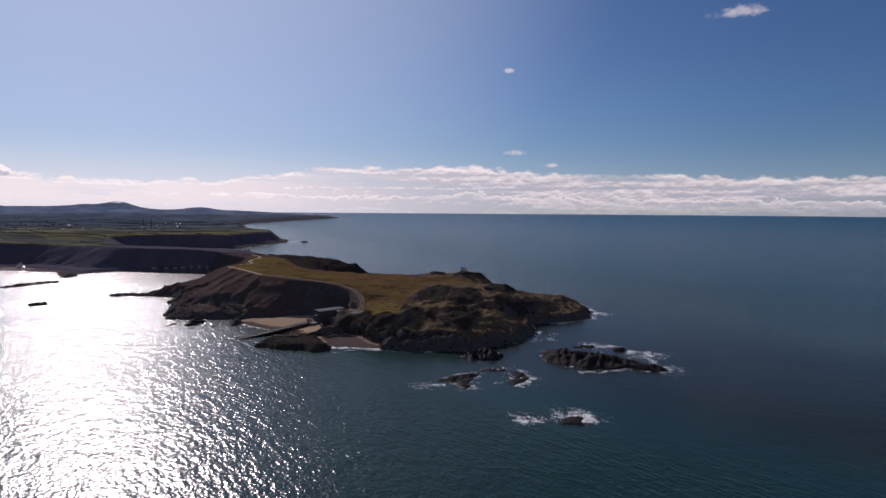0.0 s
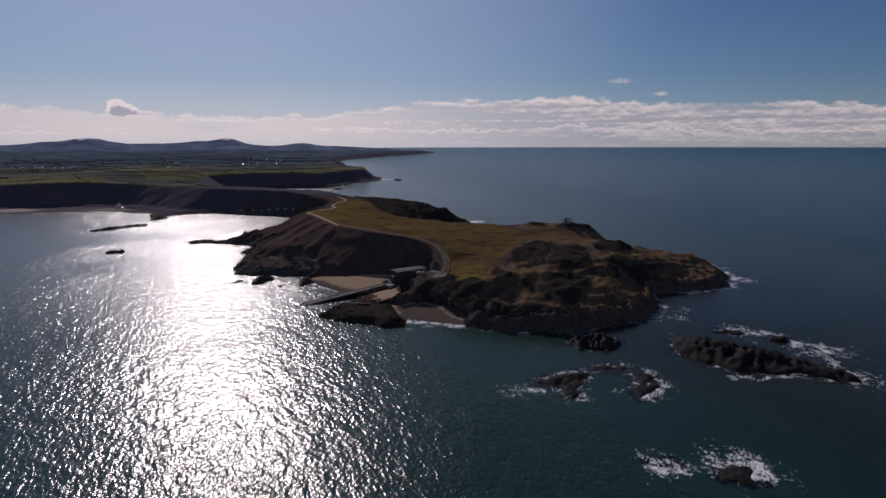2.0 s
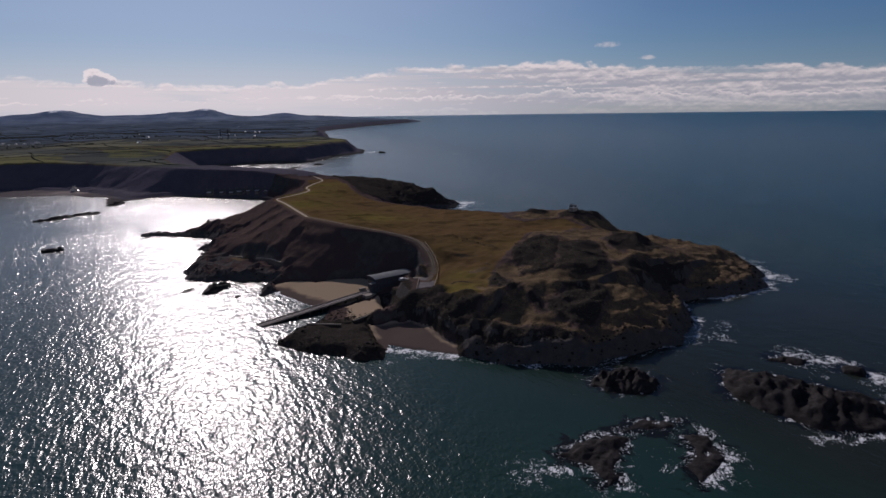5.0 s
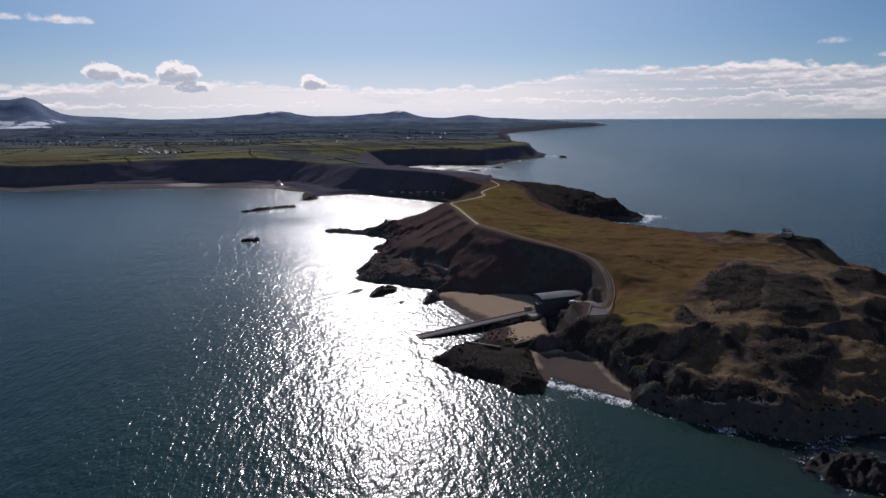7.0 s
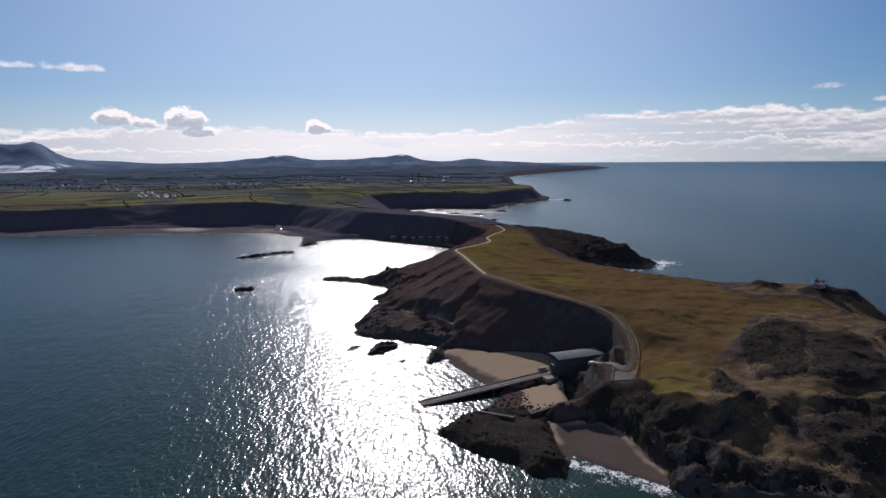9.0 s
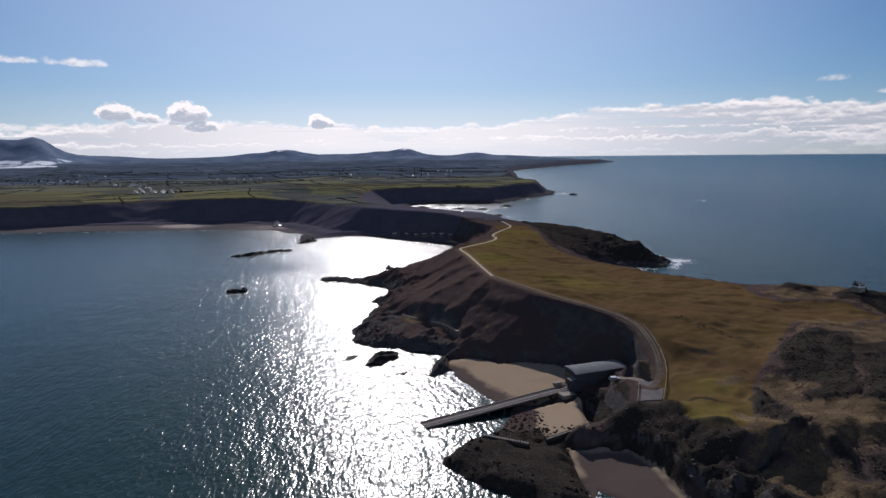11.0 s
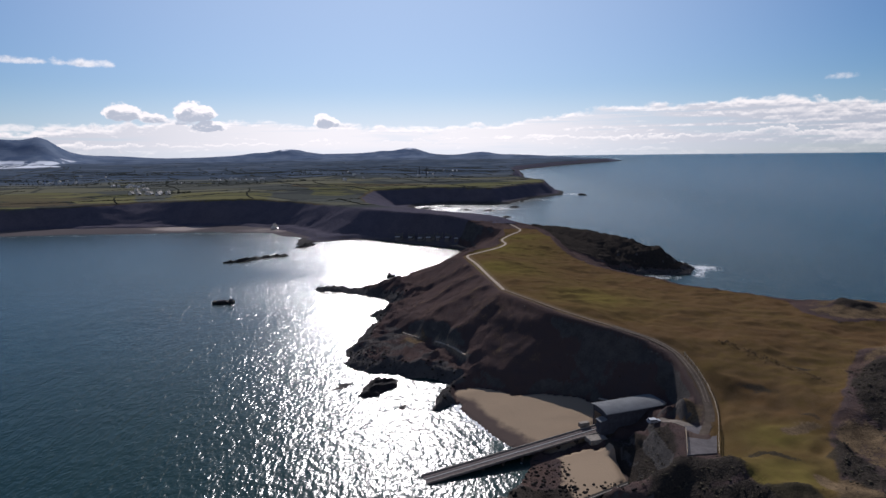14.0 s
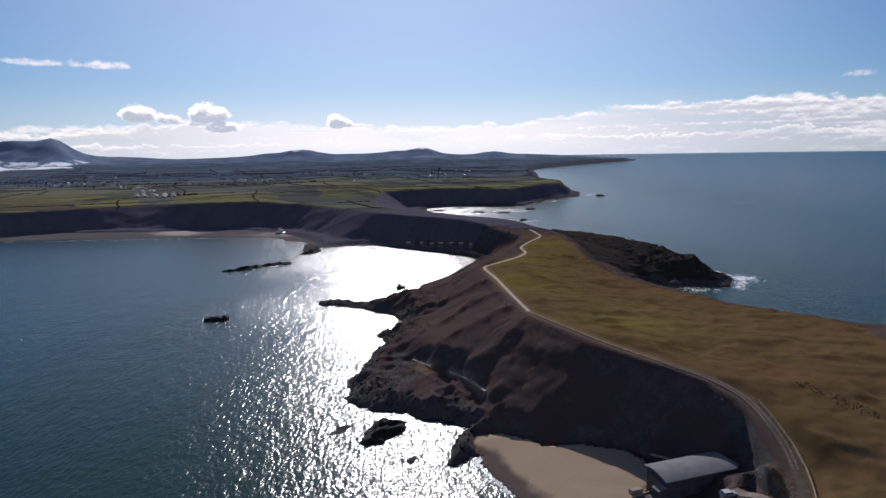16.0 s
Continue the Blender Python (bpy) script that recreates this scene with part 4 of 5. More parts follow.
def build_headland():
    xs, ys = np.arange(-72, 352, 1.1), np.arange(312, 846, 1.1)
    x, y = np.meshgrid(xs, ys)
    h, d, grass, sand, s = land(x, y)
    gy, gx = np.gradient(h, 1.1)
    steep = np.hypot(gx, gy)
    rock = np.clip(step(0.9, 1.5, steep) * 0.8 * step(3, -4, grass) + step(9, 2, d) * 0.9 + step(4.5, 2.0, h) * 0.6 + 0.3 * (fbm(x, y, 14, 4, 33) > 0.18) * step(0, -8, grass), 0, 1)
    dist = np.minimum(from_line(ROAD, x, y)[0] - 0.6, from_line(PATH_UP, x, y)[0])
    trail = np.minimum(from_line([(20, 532, 0), (24, 528, 0), (29, 521, 0)], x, y)[0], from_line([(37, 514, 0), (44, 503, 0), (51, 490, 0)], x, y)[0])
    trodden = np.maximum(step(2.8, 1.5, dist) * 0.20, 0.95 * step(1.7, 0.6, trail))
    north = np.clip(wild_end(x, y, grass) + step(408, 385, y) * step(105, 125, x) * step(3, -3, grass), 0, 1)
    calm = step(0.75, 0.3, steep) * north * step(8, 20, d) * (0.5 + 0.6 * step(-0.3, 0.2, fbm(x, y, 22, 4, 78)))
    spurs = step(0.02, 0.35, fbm(x, y * 0.35, 26, 3, 61)) * step(0.15, 0.4, s) * step(1.0, 0.8, s) * step(110, 70, x)
    gorse = thicket(x, y)
    for px, py, ra, rb, turn, force in DARK_OVALS:
        u, v = (x - px) * math.cos(turn) + (y - py) * math.sin(turn), (y - py) * math.cos(turn) - (x - px) * math.sin(turn)
        gorse = np.maximum(gorse, force * np.exp(-((u + 3 * fbm(x, y, 9, 3, 167)) / ra) ** 2 - ((v + 3 * fbm(x, y, 9, 3, 168)) / rb) ** 2))
    point = step(92, 84, x) * step(402, 396, y)
    gorse, rock = np.maximum(gorse, point), np.maximum(rock * (1 - point), 0.35 * point)
    yard = step(-1, 2, inside_by([(95, 424), (108, 420), (113, 414), (110, 396), (97, 394), (92, 412)], x + 2 * fbm(x, y, 6, 3, 215), y + 2 * fbm(x, y, 6, 3, 216)))
    gorse, rock = np.maximum(gorse, 0.75 * yard), np.maximum(rock, 0.5 * yard * step(-0.1, 0.3, fbm(x, y, 5, 3, 217)))
    bench = step(-3, 3, inside_by(APRON, x, y))
    rock = np.maximum(rock, 0.62 * bench * step(-0.25, 0.2, fbm(x, y, 8, 4, 233)))
    calm = np.maximum(calm, 0.62 * north) * (1 - 0.8 * gorse)
    lush = np.zeros(x.shape)
    for lx, ly, r in ((72, 590, 30), (80, 680, 34), (100, 740, 26), (128, 380, 13), (134, 400, 9), (110, 520, 22), (26, 509, 7), (130, 384, 8), (147, 352, 5)):
        lush = np.maximum(lush, 0.9 * np.exp(-((x + 7 * fbm(x, y, 25, 4, 171) - lx) ** 2 + (y + 7 * fbm(x, y, 25, 4, 172) - ly) ** 2) / r ** 2))
    for line, wide in TAN_LINES:
        tan_line = np.exp(-(from_line(line, x + 3 * fbm(x, y, 11, 4, 163), y + 3 * fbm(x, y, 11, 4, 164))[0] / wide) ** 2)
        calm, gorse = np.maximum(calm, 0.95 * tan_line), gorse * (1 - 0.95 * tan_line)
    # sunlit streaks along the spurs, painted paler
    calm = np.maximum(calm, 0.35 * spurs)
    for line in SPURS:
        calm = np.maximum(calm, 0.45 * np.exp(-(from_line(line, x + 6 * fbm(x, y, 18, 4, 195), y + 7 * fbm(x, y, 15, 4, 196))[0] / 3.0) ** 2))
    calm = np.maximum(calm, 0.9 * np.exp(-((x - 27) / 9) ** 2 - ((y - 519) / 7) ** 2))
    mesh = grid_mesh("headland", xs, ys, h, h > -2.0, grass=np.clip(step(-2.5, 2.5, grass) + 0.2 * calm, 0, 1), lush=lush, tan=calm, gorse=gorse, rock=rock * step(-1, -3, sand), sand=step(-0.8, 0.8, sand) * step(-6, 1, d) * (1 - 0.85 * step(83, 76, x + 4 * fbm(x, y, 6, 3, 181)) * step(419, 416, y) * step(385, 390, y)), trodden=trodden, wet=np.maximum(step(1.25, 0.55, h), np.maximum(step(394, 386, y) * (0.30 + 0.75 * step(1.0, 4.5, sand)), 0.55 * step(-1.5, 1.0, inside_by([(60, 443), (66, 438), (73.5, 427), (71, 422), (66, 427), (61, 435)], x + 1.5 * fbm(x, y, 5, 3, 211), y + 1.5 * fbm(x, y, 5, 3, 212))))))
    mesh.materials.append(near_ground)
    tagged(new("ground_headland", mesh), "grassy headland with dark heath cliffs and rocky shore", "headland", kind="structure")


def ground_at(px, py):
    """Height of the land at one or many places."""
    px, py = np.atleast_1d(np.asarray(px, float)), np.atleast_1d(np.asarray(py, float))
    return land(px, py)[0]


def build_mainland():
    xs = stretched([(-4700, -700, 90, 14), (-700, -560, 14, 6), (-560, -200, 6, 4), (-200, 150, 4, 3.2), (150, 300, 3.2, 6), (300, 1120, 6, 30)])
    ys = stretched([(824, 1100, 3, 3.4), (1100, 1450, 3.4, 6), (1450, 2400, 6, 26), (2400, 4880, 26, 45)])
    x, y = np.meshgrid(xs, ys)
    h, d, grass, sand, s = land(x, y, True)
    r = np.hypot(x - CENTRE[0], y - CENTRE[1])
    flat = h - dish(x, y)
    field = step(0.93, 1.0, s) * step(940, 1010, y)
    # masks of the painted haze: by distance, and over the far hills
    far_haze = step(1350, 2300, r)
    hill_haze = np.clip(step(20, 44, flat) * step(3300, 3900, r) + step(3300, 4300, r) * 0.55, 0, 1)
    green = np.max([step(-14, 14, inside_by(outline, x + 20 * fbm(x, y, 90, 3, 98), y + 20 * fbm(x, y, 90, 3, 99))) for outline in GREEN], 0)
    green = np.maximum(green, 0.8 * step(0.28, 0.36, fbm(x, y, 240, 3, 97)) * step(2300, 1800, r) * step(1150, 1300, y))
    west_hill = step(-26, -34, np.degrees(np.arctan2(x - CENTRE[0], y - CENTRE[1])))
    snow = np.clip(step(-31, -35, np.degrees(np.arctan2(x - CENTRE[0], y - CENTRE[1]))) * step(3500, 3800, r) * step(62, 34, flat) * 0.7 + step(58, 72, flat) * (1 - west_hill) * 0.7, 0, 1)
    lawn = step(0.9, 1.0, s) * step(1000, 1040, y)
    rock = np.clip(step(12, 3, d) * 0.9 + step(5, 2, flat) * 0.5, 0, 1)
    keep = (h > -2) & ((y > 838) | (x < -66)) & (r < 4890)
    mesh = grid_mesh("mainland", xs, ys, h, keep, grass=lawn, rock=rock * step(-1, -6, sand), sand=step(-3, 3, sand) * step(-20, 3, d), wet=1 - 1.1 * np.exp(-((x + 318) / 34) ** 2 - ((y - 998) / 20) ** 2) - 0.6 * np.exp(-((x + 190) / 60) ** 2 - ((y - 975) / 16) ** 2), field=field, far_haze=far_haze, hill_haze=hill_haze, green=green, snow=snow)
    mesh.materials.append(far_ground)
    tagged(new("ground_mainland", mesh), "low farmland behind dark sea cliffs, with hills", "land", kind="structure")


build_headland()
build_mainland()


def build_skerry(outline, high, name, label, seed):
    p = np.array(outline, float)
    cx, cy = p.mean(0)
    reach = np.abs(p - (cx, cy)).max() + 4
    pitch = max(0.5, reach / 42)
    xs, ys = np.arange(-reach, reach, pitch), np.arange(-reach, reach, pitch)
    x, y = np.meshgrid(xs, ys)
    gx, gy = x + cx, y + cy
    wild = min(3.4, 0.16 * reach)
    d = inside_by(outline, gx + wild * fbm(gx, gy, 8, 4, seed), gy + wild * fbm(gx, gy, 8, 4, seed + 5))
    rise = np.clip(d, 0, None) / (0.30 * reach)
    # tilted beds of rock, cut by clefts
    u, v = 0.8 * gx + 0.6 * gy, 0.8 * gy - 0.6 * gx
    beds = ridged(u / 2.6, v, 4.2, 4, seed + 9)
    h = high * np.clip(rise, 0, 1) ** 0.6 * (0.12 + 1.15 * beds) + 0.3 * step(0, 0.8, d)
    h = h + np.where(d > 0, (0.12 * high + 0.4) * fbm(gx, gy, 3.0, 4, seed + 3) - 0.35, 0)
    h = np.where(d > 0, h, 0.8 * d)
    one = np.ones(x.shape)
    mesh = grid_mesh(name, xs, ys, h, h > -0.9, grass=0 * one, rock=one, sand=0 * one, trodden=0 * one)
    mesh.materials.append(rock_wet)
    ob = new(name, mesh)
    ob.location = (cx, cy, float(dish(np.array(cx), np.array(cy))))
    tagged(ob, label, "rock", "rocks in the sea")


rock_wet = material("wet_rock", (0.022, 0.020, 0.020), 0.7, 0, 0.6, 2.2, 0.45)
for k, (outline, high, name, label) in enumerate(SKERRIES):
    build_skerry(outline, high, name, label, 100 + 7 * k)

# ---- lifeboat house and slipway ----
slate = material("dark_cladding", (0.060, 0.062, 0.074), 0.7, 0, 0.25, 1.5, 0.02)
zinc = material("grey_roof_metal", (0.155, 0.162, 0.168), 0.8, 0.0, 0.15, 3.0, 0.01)
concrete = material("weathered_concrete", (0.24, 0.215, 0.185), 0.85, 0, 0.3, 2.0, 0.02)
track = material("worn_track", (0.120, 0.098, 0.092), 0.8, 0, 0.35, 1.0, 0.02)
wet_concrete = material("weedy_concrete", (0.045, 0.040, 0.034), 0.7, 0, 0.45, 1.5, 0.04)
tarmac = material("worn_tarmac", (0.100, 0.080, 0.062), 0.9, 0, 0.25, 1.5, 0.01)
timber = material("pale_timber", (0.42, 0.34, 0.24), 0.8, 0, 0.25, 0.4, 0.005)
white_paint = material("white_paint", (0.75, 0.75, 0.74), 0.5, 0, 0.08, 0.6)
glass = material("dark_glass", (0.02, 0.024, 0.03), 0.08, 0, 0.1, 1.0)
rubber = material("black_rubber", (0.02, 0.02, 0.02), 0.85, 0, 0.2, 0.3)
steel = material("galvanised_steel", (0.16, 0.16, 0.16), 0.65, 0.2, 0.15, 0.5)
HOUSE_L, HOUSE_W, FLOOR, EAVES = 21.8, 8.6, 4.2, 10.6
house_pose = pose(96.4, 426.4, 0, 0, 0, 20.1)


def arch(t):
    """Height of the curved roof above the eaves, across its width (0 to 1)."""
    return 0.8 * (1 - (2 * t - 1) ** 2)


def build_boathouse():
    house = thing("lifeboat_house", house_pose, "dark slate-clad lifeboat house with curved grey roof", "boathouse")
    n = 12
    bm = bmesh.new()     # walls with the arched gables
    ring0 = [(0.0, t / n * HOUSE_W, EAVES + arch(t / n)) for t in range(n + 1)]
    for x in (0.25, HOUSE_L - 0.25):
        loop = [bm.verts.new((x, 0.2, 1.0)), *[bm.verts.new((x, min(max(y, 0.2), HOUSE_W - 0.2), z - 0.02)) for _, y, z in ring0], bm.verts.new((x, HOUSE_W - 0.2, 1.0))]
        bm.faces.new(loop)
    bm.verts.ensure_lookup_table()
    k = n + 3
    for i in range(k):
        bm.faces.new([bm.verts[i], bm.verts[(i + 1) % k], bm.verts[k + (i + 1) % k], bm.verts[k + i]])
    bmesh.ops.recalc_face_normals(bm, faces=bm.faces)
    part("wall", bm, slate, house)
    bm = bmesh.new()     # roof shell with overhang
    rows = []
    for x in (-0.5, HOUSE_L + 0.5):
        for lift in (0.0, 0.28):
            rows.append([bm.verts.new((x, -0.45 + (HOUSE_W + 0.9) * t / n, EAVES + arch(t / n) + lift)) for t in range(n + 1)])
    for a, b in ((0, 1), (1, 3), (3, 2), (2, 0)):
        for t in range(n):
            bm.faces.new([rows[a][t], rows[a][t + 1], rows[b][t + 1], rows[b][t]])
    for t in (0, n):
        bm.faces.new([rows[0][t], rows[1][t], rows[3][t], rows[2][t]])
    bmesh.ops.recalc_face_normals(bm, faces=bm.faces)
    part("roof", bm, zinc, house, "curved grey metal roof")
    for i in range(22):     # standing seams
        bm = bmesh.new()
        x = 0.2 + i * (HOUSE_L - 0.4) / 21
        for t in range(n):
            y0, y1 = (-0.45 + (HOUSE_W + 0.9) * q / n for q in (t, t + 1))
            beam((x, y0, EAVES + arch(t / n) + 0.29), (x, y1, EAVES + arch((t + 1) / n) + 0.29), 0.05, 0.06, bm)
        part("roof_seam", bm, zinc, house)
    for y in (-0.5, HOUSE_W + 0.5):
        part("gutter", box((HOUSE_L + 1.0, 0.16, 0.22), (HOUSE_L / 2, y, EAVES + 0.02)), slate, house)
    part("boat_door", box((0.14, 5.2, 5.0), (0.2, HOUSE_W / 2 + 0.7, FLOOR + 2.6)), glass, house, "tall dark sliding boat door")
    for i in range(6):
        part("door_rail", box((0.08, 5.2, 0.09), (0.1, HOUSE_W / 2 + 0.7, FLOOR + 0.4 + i * 0.9)), slate, house)
    part("porch", box((2.4, 2.6, 7.6), (-1.0, 1.4, 4.6), 0, 0.05), slate, house, "tall narrow porch beside the boat door")
    bm = bmesh.new()
    beam((-2.4, 1.4, 8.35), (0.25, 1.4, 8.95), 2.9, 0.14, bm)
    part("porch_roof", bm, zinc, house, "sloping grey porch roof")
    for i in range(9):     # upright joints of the cladding
        part("cladding_batten", box((0.12, 0.06, 9.0), (1.4 + i * 2.4, 0.17, 6.0)), slate, house)
    part("plinth", box((HOUSE_L, HOUSE_W, 3.4), (HOUSE_L / 2, HOUSE_W / 2, 2.0), 0, 0.1), wet_concrete, house, "stained concrete plinth")
    back = part("rear_porch", box((2.2, 3.4, 3.0), (HOUSE_L + 1.0, 2.6, 9.2), 0, 0.05), concrete, house, "pale rendered rear entrance block")
    part("rear_door", box((0.1, 1.1, 2.1), (HOUSE_L + 2.12, 2.6, 9.0)), slate, house)


def build_slipway():
    a, b = Vector((95.2, 430.6, 4.0)), Vector((38.6, 405.0, 0.1))
    length = (b - a).length
    m = Matrix.Translation(a) @ (b - a).to_track_quat("X", "Z").to_matrix().to_4x4()
    slip = thing("slipway", m, "long sloping concrete lifeboat slipway running into the sea", "slipway")
    part("deck", box((length, 4.9, 0.45), (length / 2, 0, -0.2), 0, 0.06), track, slip, "weed-stained deck")
    part("keelway", box((length, 0.5, 0.12), (length / 2, 0, 0.09)), steel, slip, "steel keel track")
    for y in (-2.3, 2.3):
        part("kerb", box((length, 0.35, 0.4), (length / 2, y, 0.2), 0, 0.04), concrete, slip, "worn grey kerb")
    for y in (-1.2, 1.2):
        part("walkway", box((length - 1, 0.9, 0.06), (length / 2, y, 0.06)), track, slip)
    for i in range(7):
        x = 4 + i * (length - 22) / 6
        for y in (-1.9, 1.9):
            part("pile", box((0.8, 0.8, 6.5), (x, y, -3.6), 0, 0.05), wet_concrete, slip)
        part("cross_beam", box((0.9, 5.0, 0.8), (x, 0, -0.8), 0, 0.05), wet_concrete, slip)
    part("side_wall", box((length * 0.72, 0.4, 3.4), (length * 0.36 + 1, -1.9, -2.0)), wet_concrete, slip)
    apron = thing("apron", pose(92.6, 424.6, 0, 0, 0, 20.1), "pale concrete apron at the foot of the lifeboat house", "platform")
    part("slab", box((6.0, 4.2, 1.6), (0, 0, 3.1), 0, 0.08), concrete, apron)
    part("parapet", box((3.4, 1.6, 1.5), (0.6, 8.2, 4.4), 0, 0.06), concrete, apron)


def ribbon(name, line, half, mat, label, category, lift=0.14):
    """A strip of made ground along a line of points, with its thickness."""
    pts = [Vector(p) for p in line]
    fine = []
    for i in range(len(pts) - 1):
        p0, p1, p2, p3 = pts[max(i - 1, 0)], pts[i], pts[i + 1], pts[min(i + 2, len(pts) - 1)]
        for k in range(8):
            t = k / 8
            fine.append(0.5 * ((2 * p1) + (p2 - p0) * t + (2 * p0 - 5 * p1 + 4 * p2 - p3) * t * t + (3 * p1 - p0 - 3 * p2 + p3) * t ** 3))
    fine.append(pts[-1])
    bm = bmesh.new()
    rows = []
    for i, p in enumerate(fine):
        way = (fine[min(i + 1, len(fine) - 1)] - fine[max(i - 1, 0)]).normalized()
        side = Vector((way.y, -way.x, 0)).normalized()
        w = half * (1 + 0.12 * noise.noise(p * 0.15))
        rows.append([bm.verts.new(p + side * w * q + Vector((0, 0, z))) for q, z in ((-1, lift - 0.6), (-1, lift), (0, lift + 0.05), (1, lift), (1, lift - 0.6))])
    for r0, r1 in zip(rows, rows[1:]):
        for q in range(4):
            bm.faces.new([r0[q], r1[q], r1[q + 1], r0[q + 1]])
    bmesh.ops.recalc_face_normals(bm, faces=bm.faces)
    return tagged(mesh_object(name, bm, mat), label, category, kind="structure")


build_boathouse()
build_slipway()
drive_slab = material("stained_concrete", (0.155, 0.135, 0.115), 0.9, 0, 0.3, 2.0, 0.01)
paving = material("turning_place", (0.115, 0.106, 0.106), 0.9, 0, 0.25, 2.0, 0.01)
rut_stone = material("worn_stone", (0.165, 0.132, 0.100), 0.95, 0, 0.3, 1.0, 0.01)
earth = material("trodden_earth", (0.125, 0.094, 0.066), 0.95, 0, 0.3, 1.5, 0.02)
gravel = material("pale_gravel", (0.33, 0.275, 0.215), 0.95, 0, 0.3, 1.2, 0.02)
ribbon("road", [(117.5, 404, 12.9), (120.6, 409.5, 13.3), (124.4, 415.5, 14.5), *ROAD[3:9]], 1.3, tarmac, "narrow worn track along the cliff top", "road")
ribbon("track", ROAD[8:12], 0.85, earth, "thin brown track along the cliff edge", "track")
ribbon("footpath", [*ROAD[11:-1], *PATH_UP], 0.85, gravel, "pale winding gravel path over the neck", "path")
for way in ([(20, 532), (24, 528), (29, 521)], [(37, 514), (44, 503), (51, 490)]):
    ribbon("footpath", [(px, py, float(ground_at(px, py)[0])) for px, py in way], 0.5, gravel, "short pale footpath on the rocky bench", "path", 0.3)
for side in (-0.62, 0.62):
    ruts = [(x + side * (0.95 if y > 425 else 0.8), y - side * (0.3 if y < 445 else -0.5), z) for x, y, z in ROAD[3:9]]
    ribbon("wheel_rut", ruts, 0.22, rut_stone, "pale wheel rut worn into the track", "track", 0.2)


def build_fence(line, label):
    """Timber posts with two rails along a line of ground points."""
    fence = thing("fence", pose(*line[0]), label, "fence", "fences by the road")
    pts = [Vector(p) - Vector(line[0]) for p in line]
    post = None
    for a, b in zip(pts, pts[1:]):
        n = max(1, round((b - a).length / 2.4))
        for i in range(n):
            p = a.lerp(b, i / n)
            bm = box((0.16, 0.16, 1.35), (0, 0, 0.55), 0, 0.02) if post is None else None
            if post is None:
                post = part("post", bm, timber, fence)
                post.location = p
            else:
                ob = new("post", post.data)
                ob.parent, ob.location = fence, p
        for z in (0.55, 1.05):
            part("rail", beam(a + Vector((0, 0, z)), b + Vector((0, 0, z)), 0.08, 0.2), timber, fence)


build_fence([(128.7, 449, 22.6), (129.4, 440, 20.7), (129.6, 431, 18.4), (128.8, 423, 16.3), (127.2, 416.5, 14.7), (124.9, 410.3, 13.6), (121.8, 403, 13.2), (119.3, 396.6, 13.1)], "pale timber post-and-rail fence on the road's outer edge")
build_fence([(115.2, 410, 13.1), (113, 403, 13.0), (110.6, 396, 13.0)], "short pale timber fence beside the turning place")
turning = tagged(mesh_object("pavement", prism([(110.4, 395.8), (118.9, 397), (121.4, 403), (124.3, 410.4), (122.6, 413.4), (119, 413.0), (116.2, 413.2), (115.0, 409.5)], 12.2, 13.25), paving), "grey concrete turning place at the road's end", "pavement", kind="structure")
ribbon("drive", DRIVE, 1.6, drive_slab, "pale concrete drive down to the lifeboat house", "drive")


silver = material("silver_paint", (0.36, 0.37, 0.39), 0.45, 0.3, 0.05, 0.6)


def build_car(m, paint, label):
    car = thing("car", m, label, "car")
    bm = bmesh.new()
    side = [(-2.1, 0.35), (2.1, 0.35), (2.15, 0.75), (1.9, 0.95), (1.05, 1.05), (0.45, 1.5), (-1.5, 1.5), (-2.05, 1.0)]
    a, b = ([bm.verts.new((x, y, z)) for x, z in side] for y in (-0.86, 0.86))
    bm.faces.new(a), bm.faces.new(b)
    for i in range(len(side)):
        bm.faces.new([a[i], a[(i + 1) % len(side)], b[(i + 1) % len(side)], b[i]])
    bmesh.ops.recalc_face_normals(bm, faces=bm.faces)
    bmesh.ops.bevel(bm, geom=list(bm.edges), offset=0.06, segments=2, affect="EDGES")
    part("body", bm, paint, car)
    part("windscreen", beam((1.0, 0, 1.08), (0.5, 0, 1.47), 1.45, 0.04), glass, car)
    part("rear_window", beam((-2.02, 0, 1.08), (-1.58, 0, 1.46), 1.4, 0.04), glass, car)
    for y in (-0.87, 0.87):
        part("side_window", box((2.1, 0.03, 0.34), (-0.5, y, 1.24)), glass, car)
    for x in (-1.3, 1.35):
        for y in (-0.8, 0.8):
            bm = bmesh.new()
            bmesh.ops.create_cone(bm, cap_ends=True, segments=18, radius1=0.33, radius2=0.33, depth=0.22, matrix=pose(x, y, 0.33, 90))
            wheel = part("wheel", bm, rubber, car)
            bm = bmesh.new()
            bmesh.ops.create_cone(bm, cap_ends=True, segments=12, radius1=0.19, radius2=0.19, depth=0.24, matrix=pose(x, y, 0.33, 90))
            part("rim", bm, steel, wheel)
    for y in (-0.6, 0.6):
        part("headlight", box((0.08, 0.35, 0.14), (2.13, y, 0.72)), glass, car)


build_car(pose(109.6, 420.9, 10.42, 0, 0, 12), silver, "silver estate car parked beside the lifeboat house")

# ---- walls and works on the shore ----
stone_wall = material("shore_masonry", (0.045, 0.04, 0.035), 0.9, 0, 0.4, 0.8, 0.05)


